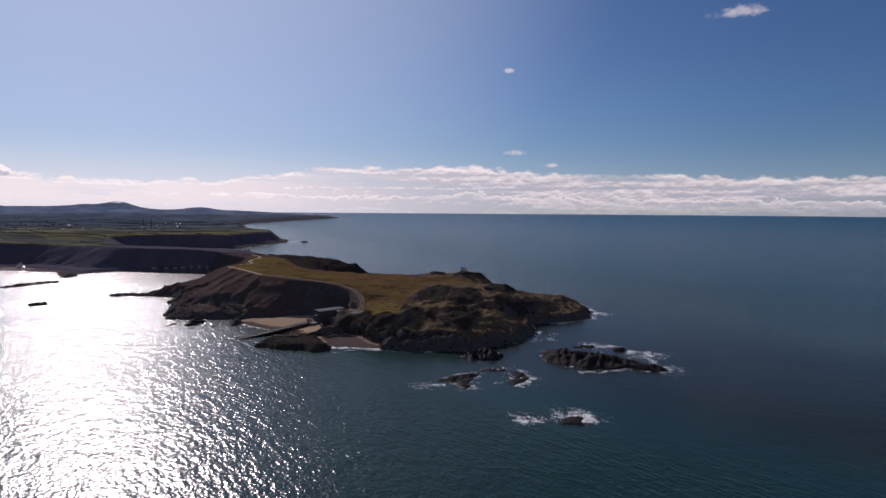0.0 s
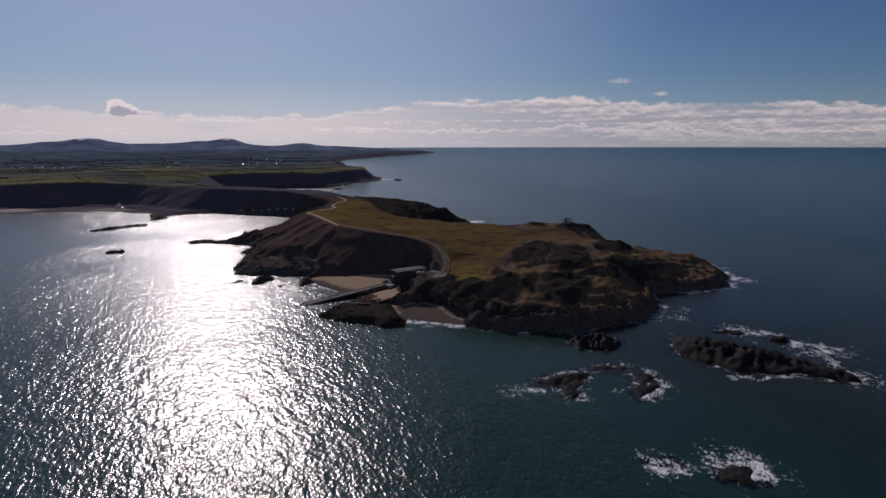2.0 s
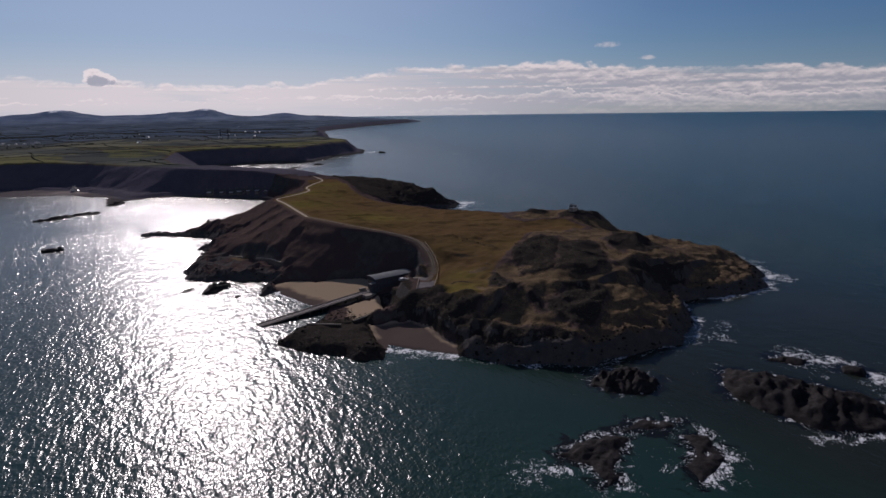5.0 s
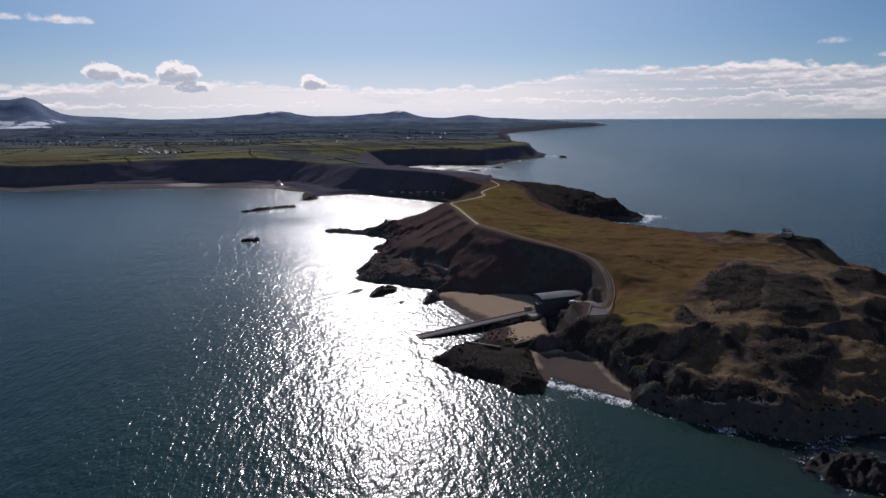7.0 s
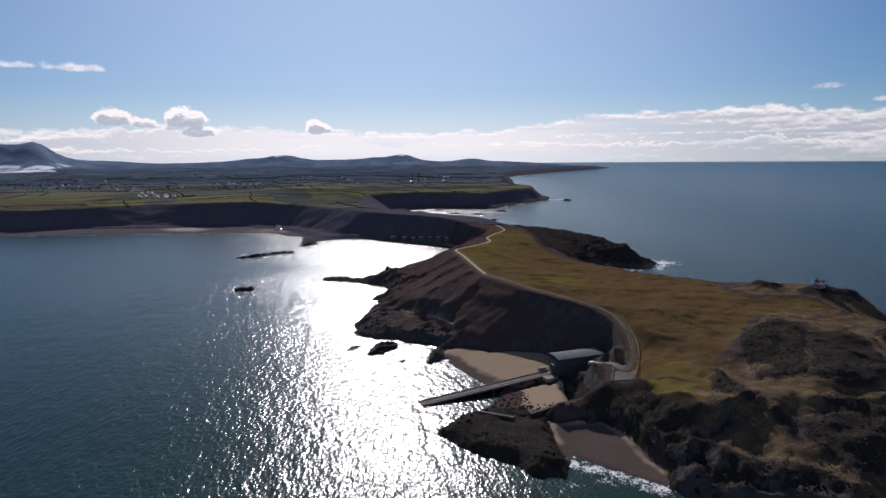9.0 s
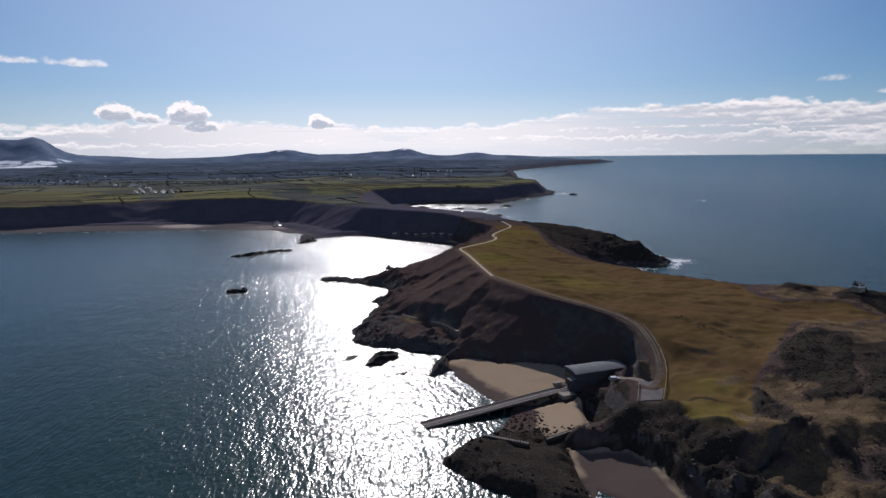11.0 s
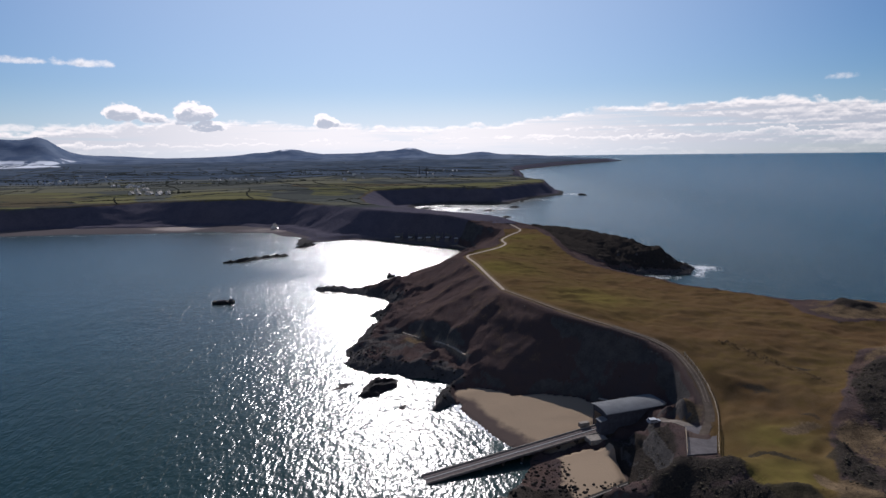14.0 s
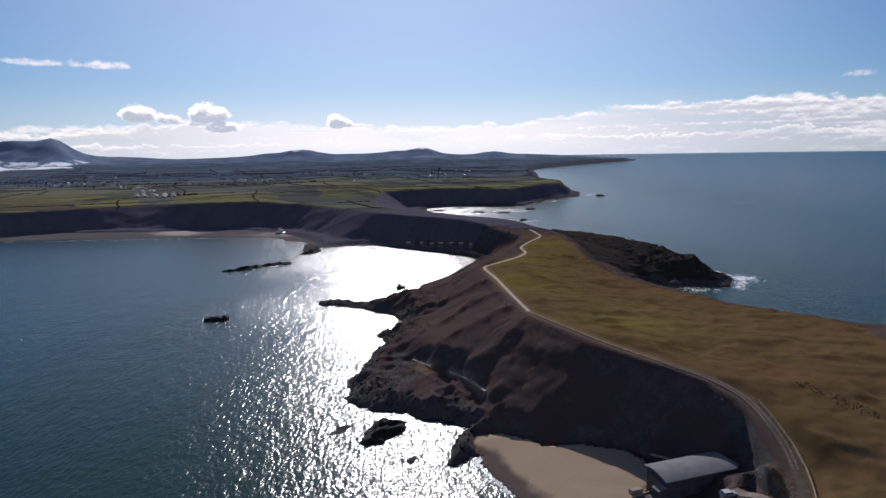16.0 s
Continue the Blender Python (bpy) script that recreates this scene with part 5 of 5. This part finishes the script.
def build_sea_wall():
    wall = thing("sea_wall", pose(59.2, 390.5, 0), "old low masonry wall on the rocks below the slipway", "wall")
    a, b = Vector((0, 0, 2.2)), Vector((14.2, -6.1, 2.3))
    part("footing", beam(a, b, 1.2, 3.0), stone_wall, wall)
    turn = math.degrees(math.atan2(b.y - a.y, b.x - a.x))
    for i in range(16):
        p = a.lerp(b, (i + 0.5) / 16) + Vector((0, 0, 1.62))
        part("coping_stone", box((0.62, 1.0, 0.4), p, turn + random.uniform(-4, 4), 0.05), concrete, wall)
    ramp = thing("ramp", pose(79.4, 388.2, 0), "old stone ramp between the rocks and the cove", "ramp")
    part("slab", beam((0, 0, 2.4), (15.6, 7.8, 3.6), 1.5, 2.6), stone_wall, ramp)
    part("kerb", beam((0, -0.7, 3.85), (15.6, 7.1, 5.05), 0.3, 0.4), concrete, ramp)


def build_store():
    shed = thing("store_shed", pose(114.0, 443.2, 5.6, 0, 0, 15), "small pale shed behind the lifeboat house", "shed")
    part("wall", box((4.6, 2.2, 2.4), (0, 0, 1.2), 0, 0.04), concrete, shed)
    part("roof", box((5.0, 2.7, 0.16), (0, 0, 2.5), 0, 0.03), zinc, shed)
    part("door", box((0.9, 0.08, 1.9), (-1.2, -1.12, 1.0)), slate, shed)
    old = thing("retaining_wall", pose(103, 446.5, 0, 0, 0, -32), "old retaining wall between sand and slope", "wall")
    part("footing", box((9.5, 0.9, 5.6), (0, 0, 3.4), 0, 0.1), stone_wall, old)
    part("coping", box((9.7, 1.1, 0.3), (0, 0, 6.35), 0, 0.05), concrete, old)


build_sea_wall()
build_store()


def build_lookout(m):
    hut = thing("lookout_hut", m, "small dark coastguard lookout hut on a rocky knoll", "hut")
    part("base", box((3.8, 3.8, 2.4), (0, 0, 0.9), 0, 0.05), concrete, hut)
    part("cabin", box((3.6, 3.6, 1.7), (0, 0, 2.9), 0, 0.04), white_paint, hut, "pale upper cabin")
    for i in range(4):
        c, s = math.cos(i * math.pi / 2), math.sin(i * math.pi / 2)
        part("window", box((0.06 if i % 2 == 0 else 2.8, 2.8 if i % 2 == 0 else 0.06, 0.9), (1.83 * c, 1.83 * s, 3.1)), glass, hut)
    part("roof", box((4.0, 4.0, 0.24), (0, 0, 3.87), 0, 0.06), slate, hut)
    part("aerial", box((0.12, 0.12, 2.2), (1.2, -1.0, 5.0)), steel, hut)
    part("chimney", box((0.5, 0.5, 1.0), (-1.2, 0.9, 4.5)), stone_wall, hut)
    part("steps", beam((2.0, -1.4, 2.0), (4.4, -1.4, 0.1), 0.9, 0.3), stone_wall, hut)
    part("railing", beam((2.0, -1.9, 3.0), (4.4, -1.9, 1.1), 0.06, 0.06), steel, hut)


build_lookout(pose(242.5, 489.5, float(ground_at(242.5, 489.5)[0]) + 0.2, 0, 0, 20) @ Matrix.Scale(1.0, 4))

# ---- boats ----
tar = material("tarred_hull", (0.018, 0.018, 0.02), 0.6, 0, 0.3, 1.0, 0.01)


def hull_mesh(length, width, high):
    bm = bmesh.new()
    n = 12
    rows = []
    for i in range(n + 1):
        t = i / n
        w = width / 2 * min(1, (1.02 - t) * 3.0) ** 0.6 * min(1, 0.75 + t)
        sheer = high * (1 + 0.35 * max(0, t - 0.6))
        x = (t - 0.5) * length
        rows.append([bm.verts.new((x, q * w, z)) for q, z in ((-1, sheer), (-0.92, high * 0.4), (-0.5, -0.35), (0.5, -0.35), (0.92, high * 0.4), (1, sheer))])
    for a, b in zip(rows, rows[1:]):
        for k in range(5):
            bm.faces.new([a[k], b[k], b[k + 1], a[k + 1]])
        bm.faces.new([a[5], b[5], b[0], a[0]])
    bm.faces.new(rows[0]), bm.faces.new(rows[-1])
    bmesh.ops.recalc_face_normals(bm, faces=bm.faces)
    return bm


def build_barge(m):
    barge = thing("barge", m, "long dark flat barge moored in the bay", "boat")
    part("hull", box((13.5, 4.2, 1.9), (0, 0, 0.5), 0, 0.15), tar, barge)
    part("deck", box((12.9, 3.7, 0.12), (0, 0, 1.5)), wet_concrete, barge)
    part("hatch", box((5.5, 2.4, 0.7), (-1.2, 0, 1.85), 0, 0.06), slate, barge)
    part("cabin", box((2.2, 2.6, 1.3), (4.6, 0, 2.1), 0, 0.06), slate, barge)
    for x in (-6.2, 6.2):
        for y in (-1.6, 1.6):
            part("bollard", box((0.25, 0.25, 0.6), (x, y, 1.8), 0, 0.03), tar, barge)


def build_fishing_boat(m):
    boat = thing("fishing_boat", m, "small dark fishing boat aground in the shallows", "boat")
    part("hull", hull_mesh(6.4, 2.6, 1.5), tar, boat)
    part("wheelhouse", box((1.8, 1.7, 1.9), (-1.2, 0, 2.3), 0, 0.06), slate, boat)
    part("window", box((0.05, 1.4, 0.6), (-0.28, 0, 2.8)), glass, boat)
    part("mast", box((0.12, 0.12, 2.8), (1.0, 0, 2.8)), tar, boat)


build_barge(pose(-105, 614, 0, 0, 0, 8))
build_fishing_boat(pose(-5.7, 695, 0.1, 0, 4, 20))

# ---- cottages, farms and villages ----
lime = material("white_render", (0.52, 0.49, 0.44), 0.85, 0, 0.12, 2.0)
stonework = material("cottage_stone", (0.13, 0.12, 0.11), 0.9, 0, 0.3, 1.0, 0.03)
sheet = material("sheet_roof", (0.40, 0.41, 0.43), 0.42, 0.0, 0.1, 1.0)
slates = material("slate_roof", (0.09, 0.085, 0.085), 0.62, 0, 0.25, 1.2, 0.02)


def build_house(m, length, depth, eaves, label, category="house", group=""):
    house = thing("cottage" if category == "cottage" else "farmhouse", m, label, category, group)
    ridge = eaves + depth * 0.42
    bm = bmesh.new()
    ends = []
    for x in (-length / 2, length / 2):
        ends.append([bm.verts.new((x, y, z)) for y, z in ((-depth / 2, -2.5), (depth / 2, -2.5), (depth / 2, eaves), (0, ridge - 0.1), (-depth / 2, eaves))])
        bm.faces.new(ends[-1])
    for k in range(5):
        bm.faces.new([ends[0][k], ends[0][(k + 1) % 5], ends[1][(k + 1) % 5], ends[1][k]])
    bmesh.ops.recalc_face_normals(bm, faces=bm.faces)
    part("wall", bm, stonework if category == "cottage" else lime, house)
    for s in (-1, 1):
        bm = bmesh.new()
        low, high = (s * (depth / 2 + 0.35), eaves - 0.25), (0, ridge + 0.08)
        quad = [bm.verts.new((x, y, z)) for x in (-length / 2 - 0.25, length / 2 + 0.25) for y, z in (low, high)]
        f = bm.faces.new([quad[0], quad[1], quad[3], quad[2]])
        out = bmesh.ops.extrude_face_region(bm, geom=[f])
        bmesh.ops.translate(bm, vec=(0, 0, 0.2), verts=[v for v in out["geom"] if isinstance(v, bmesh.types.BMVert)])
        bmesh.ops.recalc_face_normals(bm, faces=bm.faces)
        part("roof_slope", bm, sheet if category != "cottage" and round(length * 10) % 3 == 0 else slates, house)
    for x in (-length / 2 + 0.5, length / 2 - 0.5):
        part("chimney", box((0.7, 0.9, 1.8), (x, 0, ridge + 0.6), 0, 0.04), stonework if category == "cottage" else lime, house)
    for k in range(3):
        x = (k - 1) * length * 0.3
        part("window", box((0.9, 0.08, 1.1), (x, -depth / 2 - 0.03, eaves - 1.1)), glass, house)
    part("door", box((0.95, 0.08, 2.0), (length * 0.12, -depth / 2 - 0.03, 1.0)), slate, house)
    # lean-to added for a sun glint: its sheet roof is pitched to reflect
    part("added_lean_to", box((length * 0.5, 2.6, 4.4), (-length * 0.2, -depth / 2 - 1.3, 0.0), 0, 0.04), stonework, house, "low stone lean-to, added to carry a glinting roof")
    bm = bmesh.new()
    beam((-length * 0.2, -depth / 2 - 2.9, 2.15), (-length * 0.2, -depth / 2 + 0.1, 2.15 + 3.0 * math.tan(radians(12))), length * 0.55, 0.12, bm)
    part("glint_roof", bm, sheet, house, "low sheet roof, added and pitched to glint in the sun")
    return house


def far_ground_at(px, py):
    return float(land(np.array([float(px)]), np.array([float(py)]), True)[0][0])


rng = random.Random(7)
for x, y, turn, long in ((-20, 891, 12, 11), (-6, 887, 12, 9), (6, 881, -22, 10), (16, 875, -26, 12), (26, 870, -30, 9), (36, 863, -30, 10), (46, 856, -35, 9)):
    z = far_ground_at(x, y)
    build_house(pose(x, y, min(max(z, 2.0), 5.0), 0, 0, turn * 0.4), long * 0.8, 5.0, 3.2, "grey stone cottage with slate roof under the cliff", "cottage", "cottages by the beach")
FARM = [(-526, 1262), (-512, 1259), (-500, 1268), (-489, 1256), (-476, 1262), (-468, 1240), (-455, 1250), (-590, 1420), (-600, 1412), (-575, 1405), (-190, 990)]
for x, y in FARM:
    build_house(pose(x, y, far_ground_at(x, y) + 0.2, 0, 0, 90 + rng.uniform(-9, 9)), rng.uniform(8, 12), rng.uniform(5, 6.5), rng.uniform(3.2, 4.6), "white rendered farmhouse with grey roof among fields", "house", "farm buildings")


def build_village(name, places, label):
    """Far houses, too small to tell apart: one joined mesh of gabled blocks."""
    bm = bmesh.new()
    for x, y, size in places:
        z, turn = far_ground_at(x, y), rng.uniform(0, 180)
        m = pose(x, y, z, 0, 0, turn)
        ends = []
        for e in (-size, size):
            ends.append([bm.verts.new(m @ Vector((e, q, h))) for q, h in ((-size * 0.55, -2), (size * 0.55, -2), (size * 0.55, size * 0.75), (0, size * 1.15), (-size * 0.55, size * 0.75))])
            bm.faces.new(ends[-1])
        for k in range(5):
            bm.faces.new([ends[0][k], ends[0][(k + 1) % 5], ends[1][(k + 1) % 5], ends[1][k]])
        if rng.random() < 0.7:     # low sheds added for sun glints, their sheet roofs sloping towards the sea
            y0, z1 = -1.4 * size, z + 0.72 * size
            shed = [bm.verts.new((x + e * size, y + q, h)) for e in (-0.8, 0.8) for q, h in ((y0, z - 2), (y0, z1 - 0.3 * size), (0, z1), (0, z - 2))]
            for a, b in ((0, 1), (2, 3), (3, 0)):
                bm.faces.new([shed[a], shed[b], shed[b + 4], shed[a + 4]])
            bm.faces.new([shed[1], shed[2], shed[6], shed[5]]).material_index = 1
            bm.faces.new(shed[:4]), bm.faces.new(shed[4:])
    bmesh.ops.recalc_face_normals(bm, faces=bm.faces)
    ob = mesh_object(name, bm, lime)
    ob.data.materials.append(sheet)
    return tagged(ob, label, "houses", kind="stuff")


build_village("village_near", [(-703 + rng.uniform(-40, 40), 1560 + rng.uniform(-30, 30), rng.uniform(3, 4.5)) for _ in range(9)], "far white houses of a village")
build_village("village_inland", [(-580 + rng.uniform(-75, 75), 1900 + rng.uniform(-45, 45), rng.uniform(3, 5)) for _ in range(13)], "far white houses of a village")
build_village("hamlet", [(-1010 + rng.uniform(-70, 90), 1800 + rng.uniform(-50, 50), rng.uniform(3, 5)) for _ in range(10)], "far white houses of a hamlet")
build_village("scattered_farms", [(rng.uniform(-1500, 60), rng.uniform(1500, 3000), rng.uniform(3, 5)) for _ in range(20)], "far scattered farm buildings")

# ---- hedges and woods of the mainland ----
hedge_green = material("hedge_leaves", (0.058, 0.060, 0.044), 0.9, 0, 0.45, 4.0, 0.3)


def land_tests(px, py):
    h, d, _, _, s = land(px, py, True)
    return h, (d > 30) & (s > 0.985)


def clump_stuff(name, places, mat, label, category, squash=0.8):
    """Many low-poly uneven domes in one mesh: x, y, z, radius."""
    ico = bmesh.new()
    bmesh.ops.create_icosphere(ico, subdivisions=1, radius=1)
    base = np.array([v.co[:] for v in ico.verts])
    faces = np.array([[v.index for v in f.verts] for f in ico.faces])
    ico.free()
    p = np.asarray(places, float)
    r = np.random.RandomState(len(p))
    verts = base[None] * (0.72 + 0.5 * r.rand(len(p), len(base), 1)) * p[:, None, 3:4] * np.array([1.0, 1.0, squash])
    spin = r.rand(len(p)) * 6.28
    c, s = np.cos(spin)[:, None], np.sin(spin)[:, None]
    verts = np.stack([verts[..., 0] * c - verts[..., 1] * s, verts[..., 0] * s + verts[..., 1] * c, verts[..., 2]], -1) + p[:, None, :3]
    tris = faces[None] + (np.arange(len(p)) * len(base))[:, None, None]
    mesh = bpy.data.meshes.new(name)
    mesh.from_pydata(verts.reshape(-1, 3).tolist(), [], tris.reshape(-1, 3).tolist())
    mesh.materials.append(mat)
    return tagged(new(name, mesh), label, category, kind="stuff")


def build_hedges():
    r = np.random.RandomState(3)
    pts = []
    turn = 0.45
    c, s = math.cos(turn), math.sin(turn)
    for across in (0, 1):
        for k in range(34):
            a = -1700 + k * 105 + r.uniform(-30, 30)
            spans = [(q, q + r.uniform(120, 420)) for q in np.arange(-700, 3200, 330) if r.rand() < 0.62]
            for q0, q1 in spans:
                q = np.arange(q0, q1, 2.2)
                wig = a + 14 * np.sin(q / 90 + k)
                u, v = (q, wig) if across else (wig, q)
                x, y = c * u - s * v - 300, s * u + c * v + 1500
                keep = (y > 1010) & (y < 3300)
                pts.append(np.stack([x[keep], y[keep]], -1))
    p = np.concatenate(pts)
    h, ok = land_tests(p[:, 0], p[:, 1])
    p, h = p[ok], h[ok]
    size = 0.8 + 0.8 * r.rand(len(p)) ** 2 + 1.0 * np.clip((p[:, 1] - 1500) / 1500, 0, 1)
    clump_stuff("hedgerow", np.column_stack([p, h + 0.3, size]), hedge_green, "dark hedges between far fields", "hedge")
    wood = []
    for wx, wy, rx, ry, n in ((-880, 1720, 260, 40, 90), (-430, 1700, 160, 30, 60), (-1150, 1900, 300, 60, 110), (-470, 1285, 40, 16, 40), (-300, 2100, 220, 40, 80), (-20, 1950, 130, 30, 50), (-800, 2350, 500, 60, 150)):
        a, q = r.rand(n) * 6.28, np.sqrt(r.rand(n))
        wood.append(np.stack([wx + rx * q * np.cos(a), wy + ry * q * np.sin(a)], -1))
    p = np.concatenate(wood)
    h, ok = land_tests(p[:, 0], p[:, 1])
    p, h = p[ok], h[ok]
    clump_stuff("woodland", np.column_stack([p, h + 0.8, 1.2 + 1.2 * r.rand(len(p))]), hedge_green, "dark leafless woods on the far plain", "trees", 1.1)


build_hedges()


def build_mast(x, y):
    z = far_ground_at(x, y)
    mast = thing("mast", pose(x, y, z), "tall slim dark mast standing in far fields", "mast", "masts")
    bm = bmesh.new()
    bmesh.ops.create_cone(bm, cap_ends=True, segments=10, radius1=1.6, radius2=0.8, depth=26, matrix=pose(0, 0, 13))
    part("shaft", bm, slate, mast)
    part("head", box((3.0, 3.0, 1.6), (0, 0, 26.4), 0, 0.2), steel, mast)


build_mast(-58, 2044), build_mast(-80, 2060)

# ---- boulders, tussocks and gorse on the headland ----
gorse = material("gorse_and_heather", (0.048, 0.041, 0.036), 0.95, 0, 0.5, 2.0, 0.2)
bush = material("gorse_leaves", (0.060, 0.053, 0.039), 0.95, 0, 0.6, 0.8, 0.25)
straw = material("straw_grass", (0.095, 0.066, 0.038), 0.95, 0, 0.35, 1.0, 0.1)
tussock = material("dead_bracken", (0.050, 0.036, 0.023), 0.95, 0, 0.4, 2.0, 0.1)
boulder = material("shore_boulders", (0.018, 0.016, 0.015), 0.8, 0, 0.5, 1.0, 0.08)
pale_stone = material("lichened_stones", (0.10, 0.09, 0.078), 0.9, 0, 0.35, 1.0, 0.05)


def scatter():
    r = np.random.RandomState(11)
    x, y = r.uniform(-60, 345, 90000), r.uniform(315, 840, 90000)
    h, d, grass, sand, s = land(x, y)
    road = np.minimum(from_line(ROAD, x, y)[0], from_line(PATH_UP, x, y)[0])
    off_house = np.hypot((x - 106) / 14, (y - 429) / 10) > 1
    clear = (road > 4) & off_house & (sand < -1.5)
    thick = fbm(x, y, 22, 4, 301)
    near = (d > 0.3) & clear

    def pick(mask, most, low, high, sink):
        k = np.flatnonzero(mask)[:most]
        size = low + (high - low) * r.rand(len(k)) ** 2.2
        return np.column_stack([x[k], y[k], h[k] + size * sink, size])

    clump_stuff("boulders", pick(near & (d < 9), 1800, 0.25, 0.9, 0.0), boulder, "dark tumbled boulders along the shore", "boulders", 0.75)
    clump_stuff("heather", pick(near & (grass < -2) & (d > 8) & (thick > -0.05) & ((y < 470) | (x > 200)), 2600, 0.12, 0.36, -0.15), gorse, "dark heather and gorse on the slopes", "shrubs", 0.42)
    clump_stuff("bracken", pick(near & (grass < 3) & (d > 8) & (thick < 0.12) & (thick > -0.25) & ((y < 470) | (x > 200)), 1500, 0.12, 0.36, -0.1), tussock, "pale dead bracken on the rough northern end", "bracken", 0.6)
    bx, by = r.uniform(94, 200, 9000), r.uniform(330, 440, 9000)
    inside = np.max([inside_by(outline, bx, by) for outline in (*GORSE_AND_SHADE, [(97, 399), (104, 414), (112, 416), (113, 399), (124, 394), (128, 376), (118, 376), (108, 388)])], 0)
    bh, bd, bg, bs, _ = land(bx, by)
    lane = np.minimum(from_line(ROAD, bx, by)[0], from_line(DRIVE, bx, by)[0])
    ok = np.flatnonzero((inside > -1) & (bd > 4) & (bs < -2) & (bg < -0.5) & (lane > 4.5) & (np.hypot((bx - 106) / 14, (by - 429) / 10) > 1) & (np.maximum(np.abs(bx - 116) / 7.5, np.abs(by - 405) / 8.5) > 1))[:2600]
    size = 0.15 + 0.35 * r.rand(len(ok)) ** 2
    clump_stuff("gorse_bushes", np.column_stack([bx[ok], by[ok], bh[ok] + 0.15 * size, size]), bush, "dark green gorse bushes crowding the northern slopes", "bushes", 0.5)
    t = r.rand(260)
    tx, ty = 146 + 20 * t + r.normal(0, 1.1, 260), 462 - 30 * t + r.normal(0, 1.6, 260)
    size = 0.15 + 0.25 * r.rand(260) ** 2
    clump_stuff("grass_tussocks", np.column_stack([tx, ty, ground_at(tx, ty) + 0.05, size]), straw, "straw-coloured tussocks in a ragged row on the turf", "grass", 0.45)
    wx, wy = np.append(r.uniform(78, 97, 110), r.uniform(63, 82, 160)), np.append(r.uniform(389, 400, 110), r.uniform(394, 414, 160))
    px, py = r.normal(9, 5, 46), r.normal(507, 3.2, 46)
    clump_stuff("pale_boulders", np.column_stack([px, py, ground_at(px, py) + 0.2, 0.25 + 0.6 * r.rand(46) ** 2]), pale_stone, "pale boulders on the rocky point", "boulders", 0.7)
    clump_stuff("weedy_stones", np.column_stack([wx, wy, ground_at(wx, wy) + 0.05, 0.2 + 0.5 * r.rand(270) ** 2]), boulder, "weedy stones strewn over the sand below the slipway", "stones", 0.6)
    clump_stuff("outcrop_stones", pick(near & (grass < 1) & (d > 3) & (fbm(x, y, 9, 3, 401) > 0.36), 300, 0.2, 0.6, 0.0), pale_stone, "pale lichened stones among the heath", "stones", 0.6)


scatter()
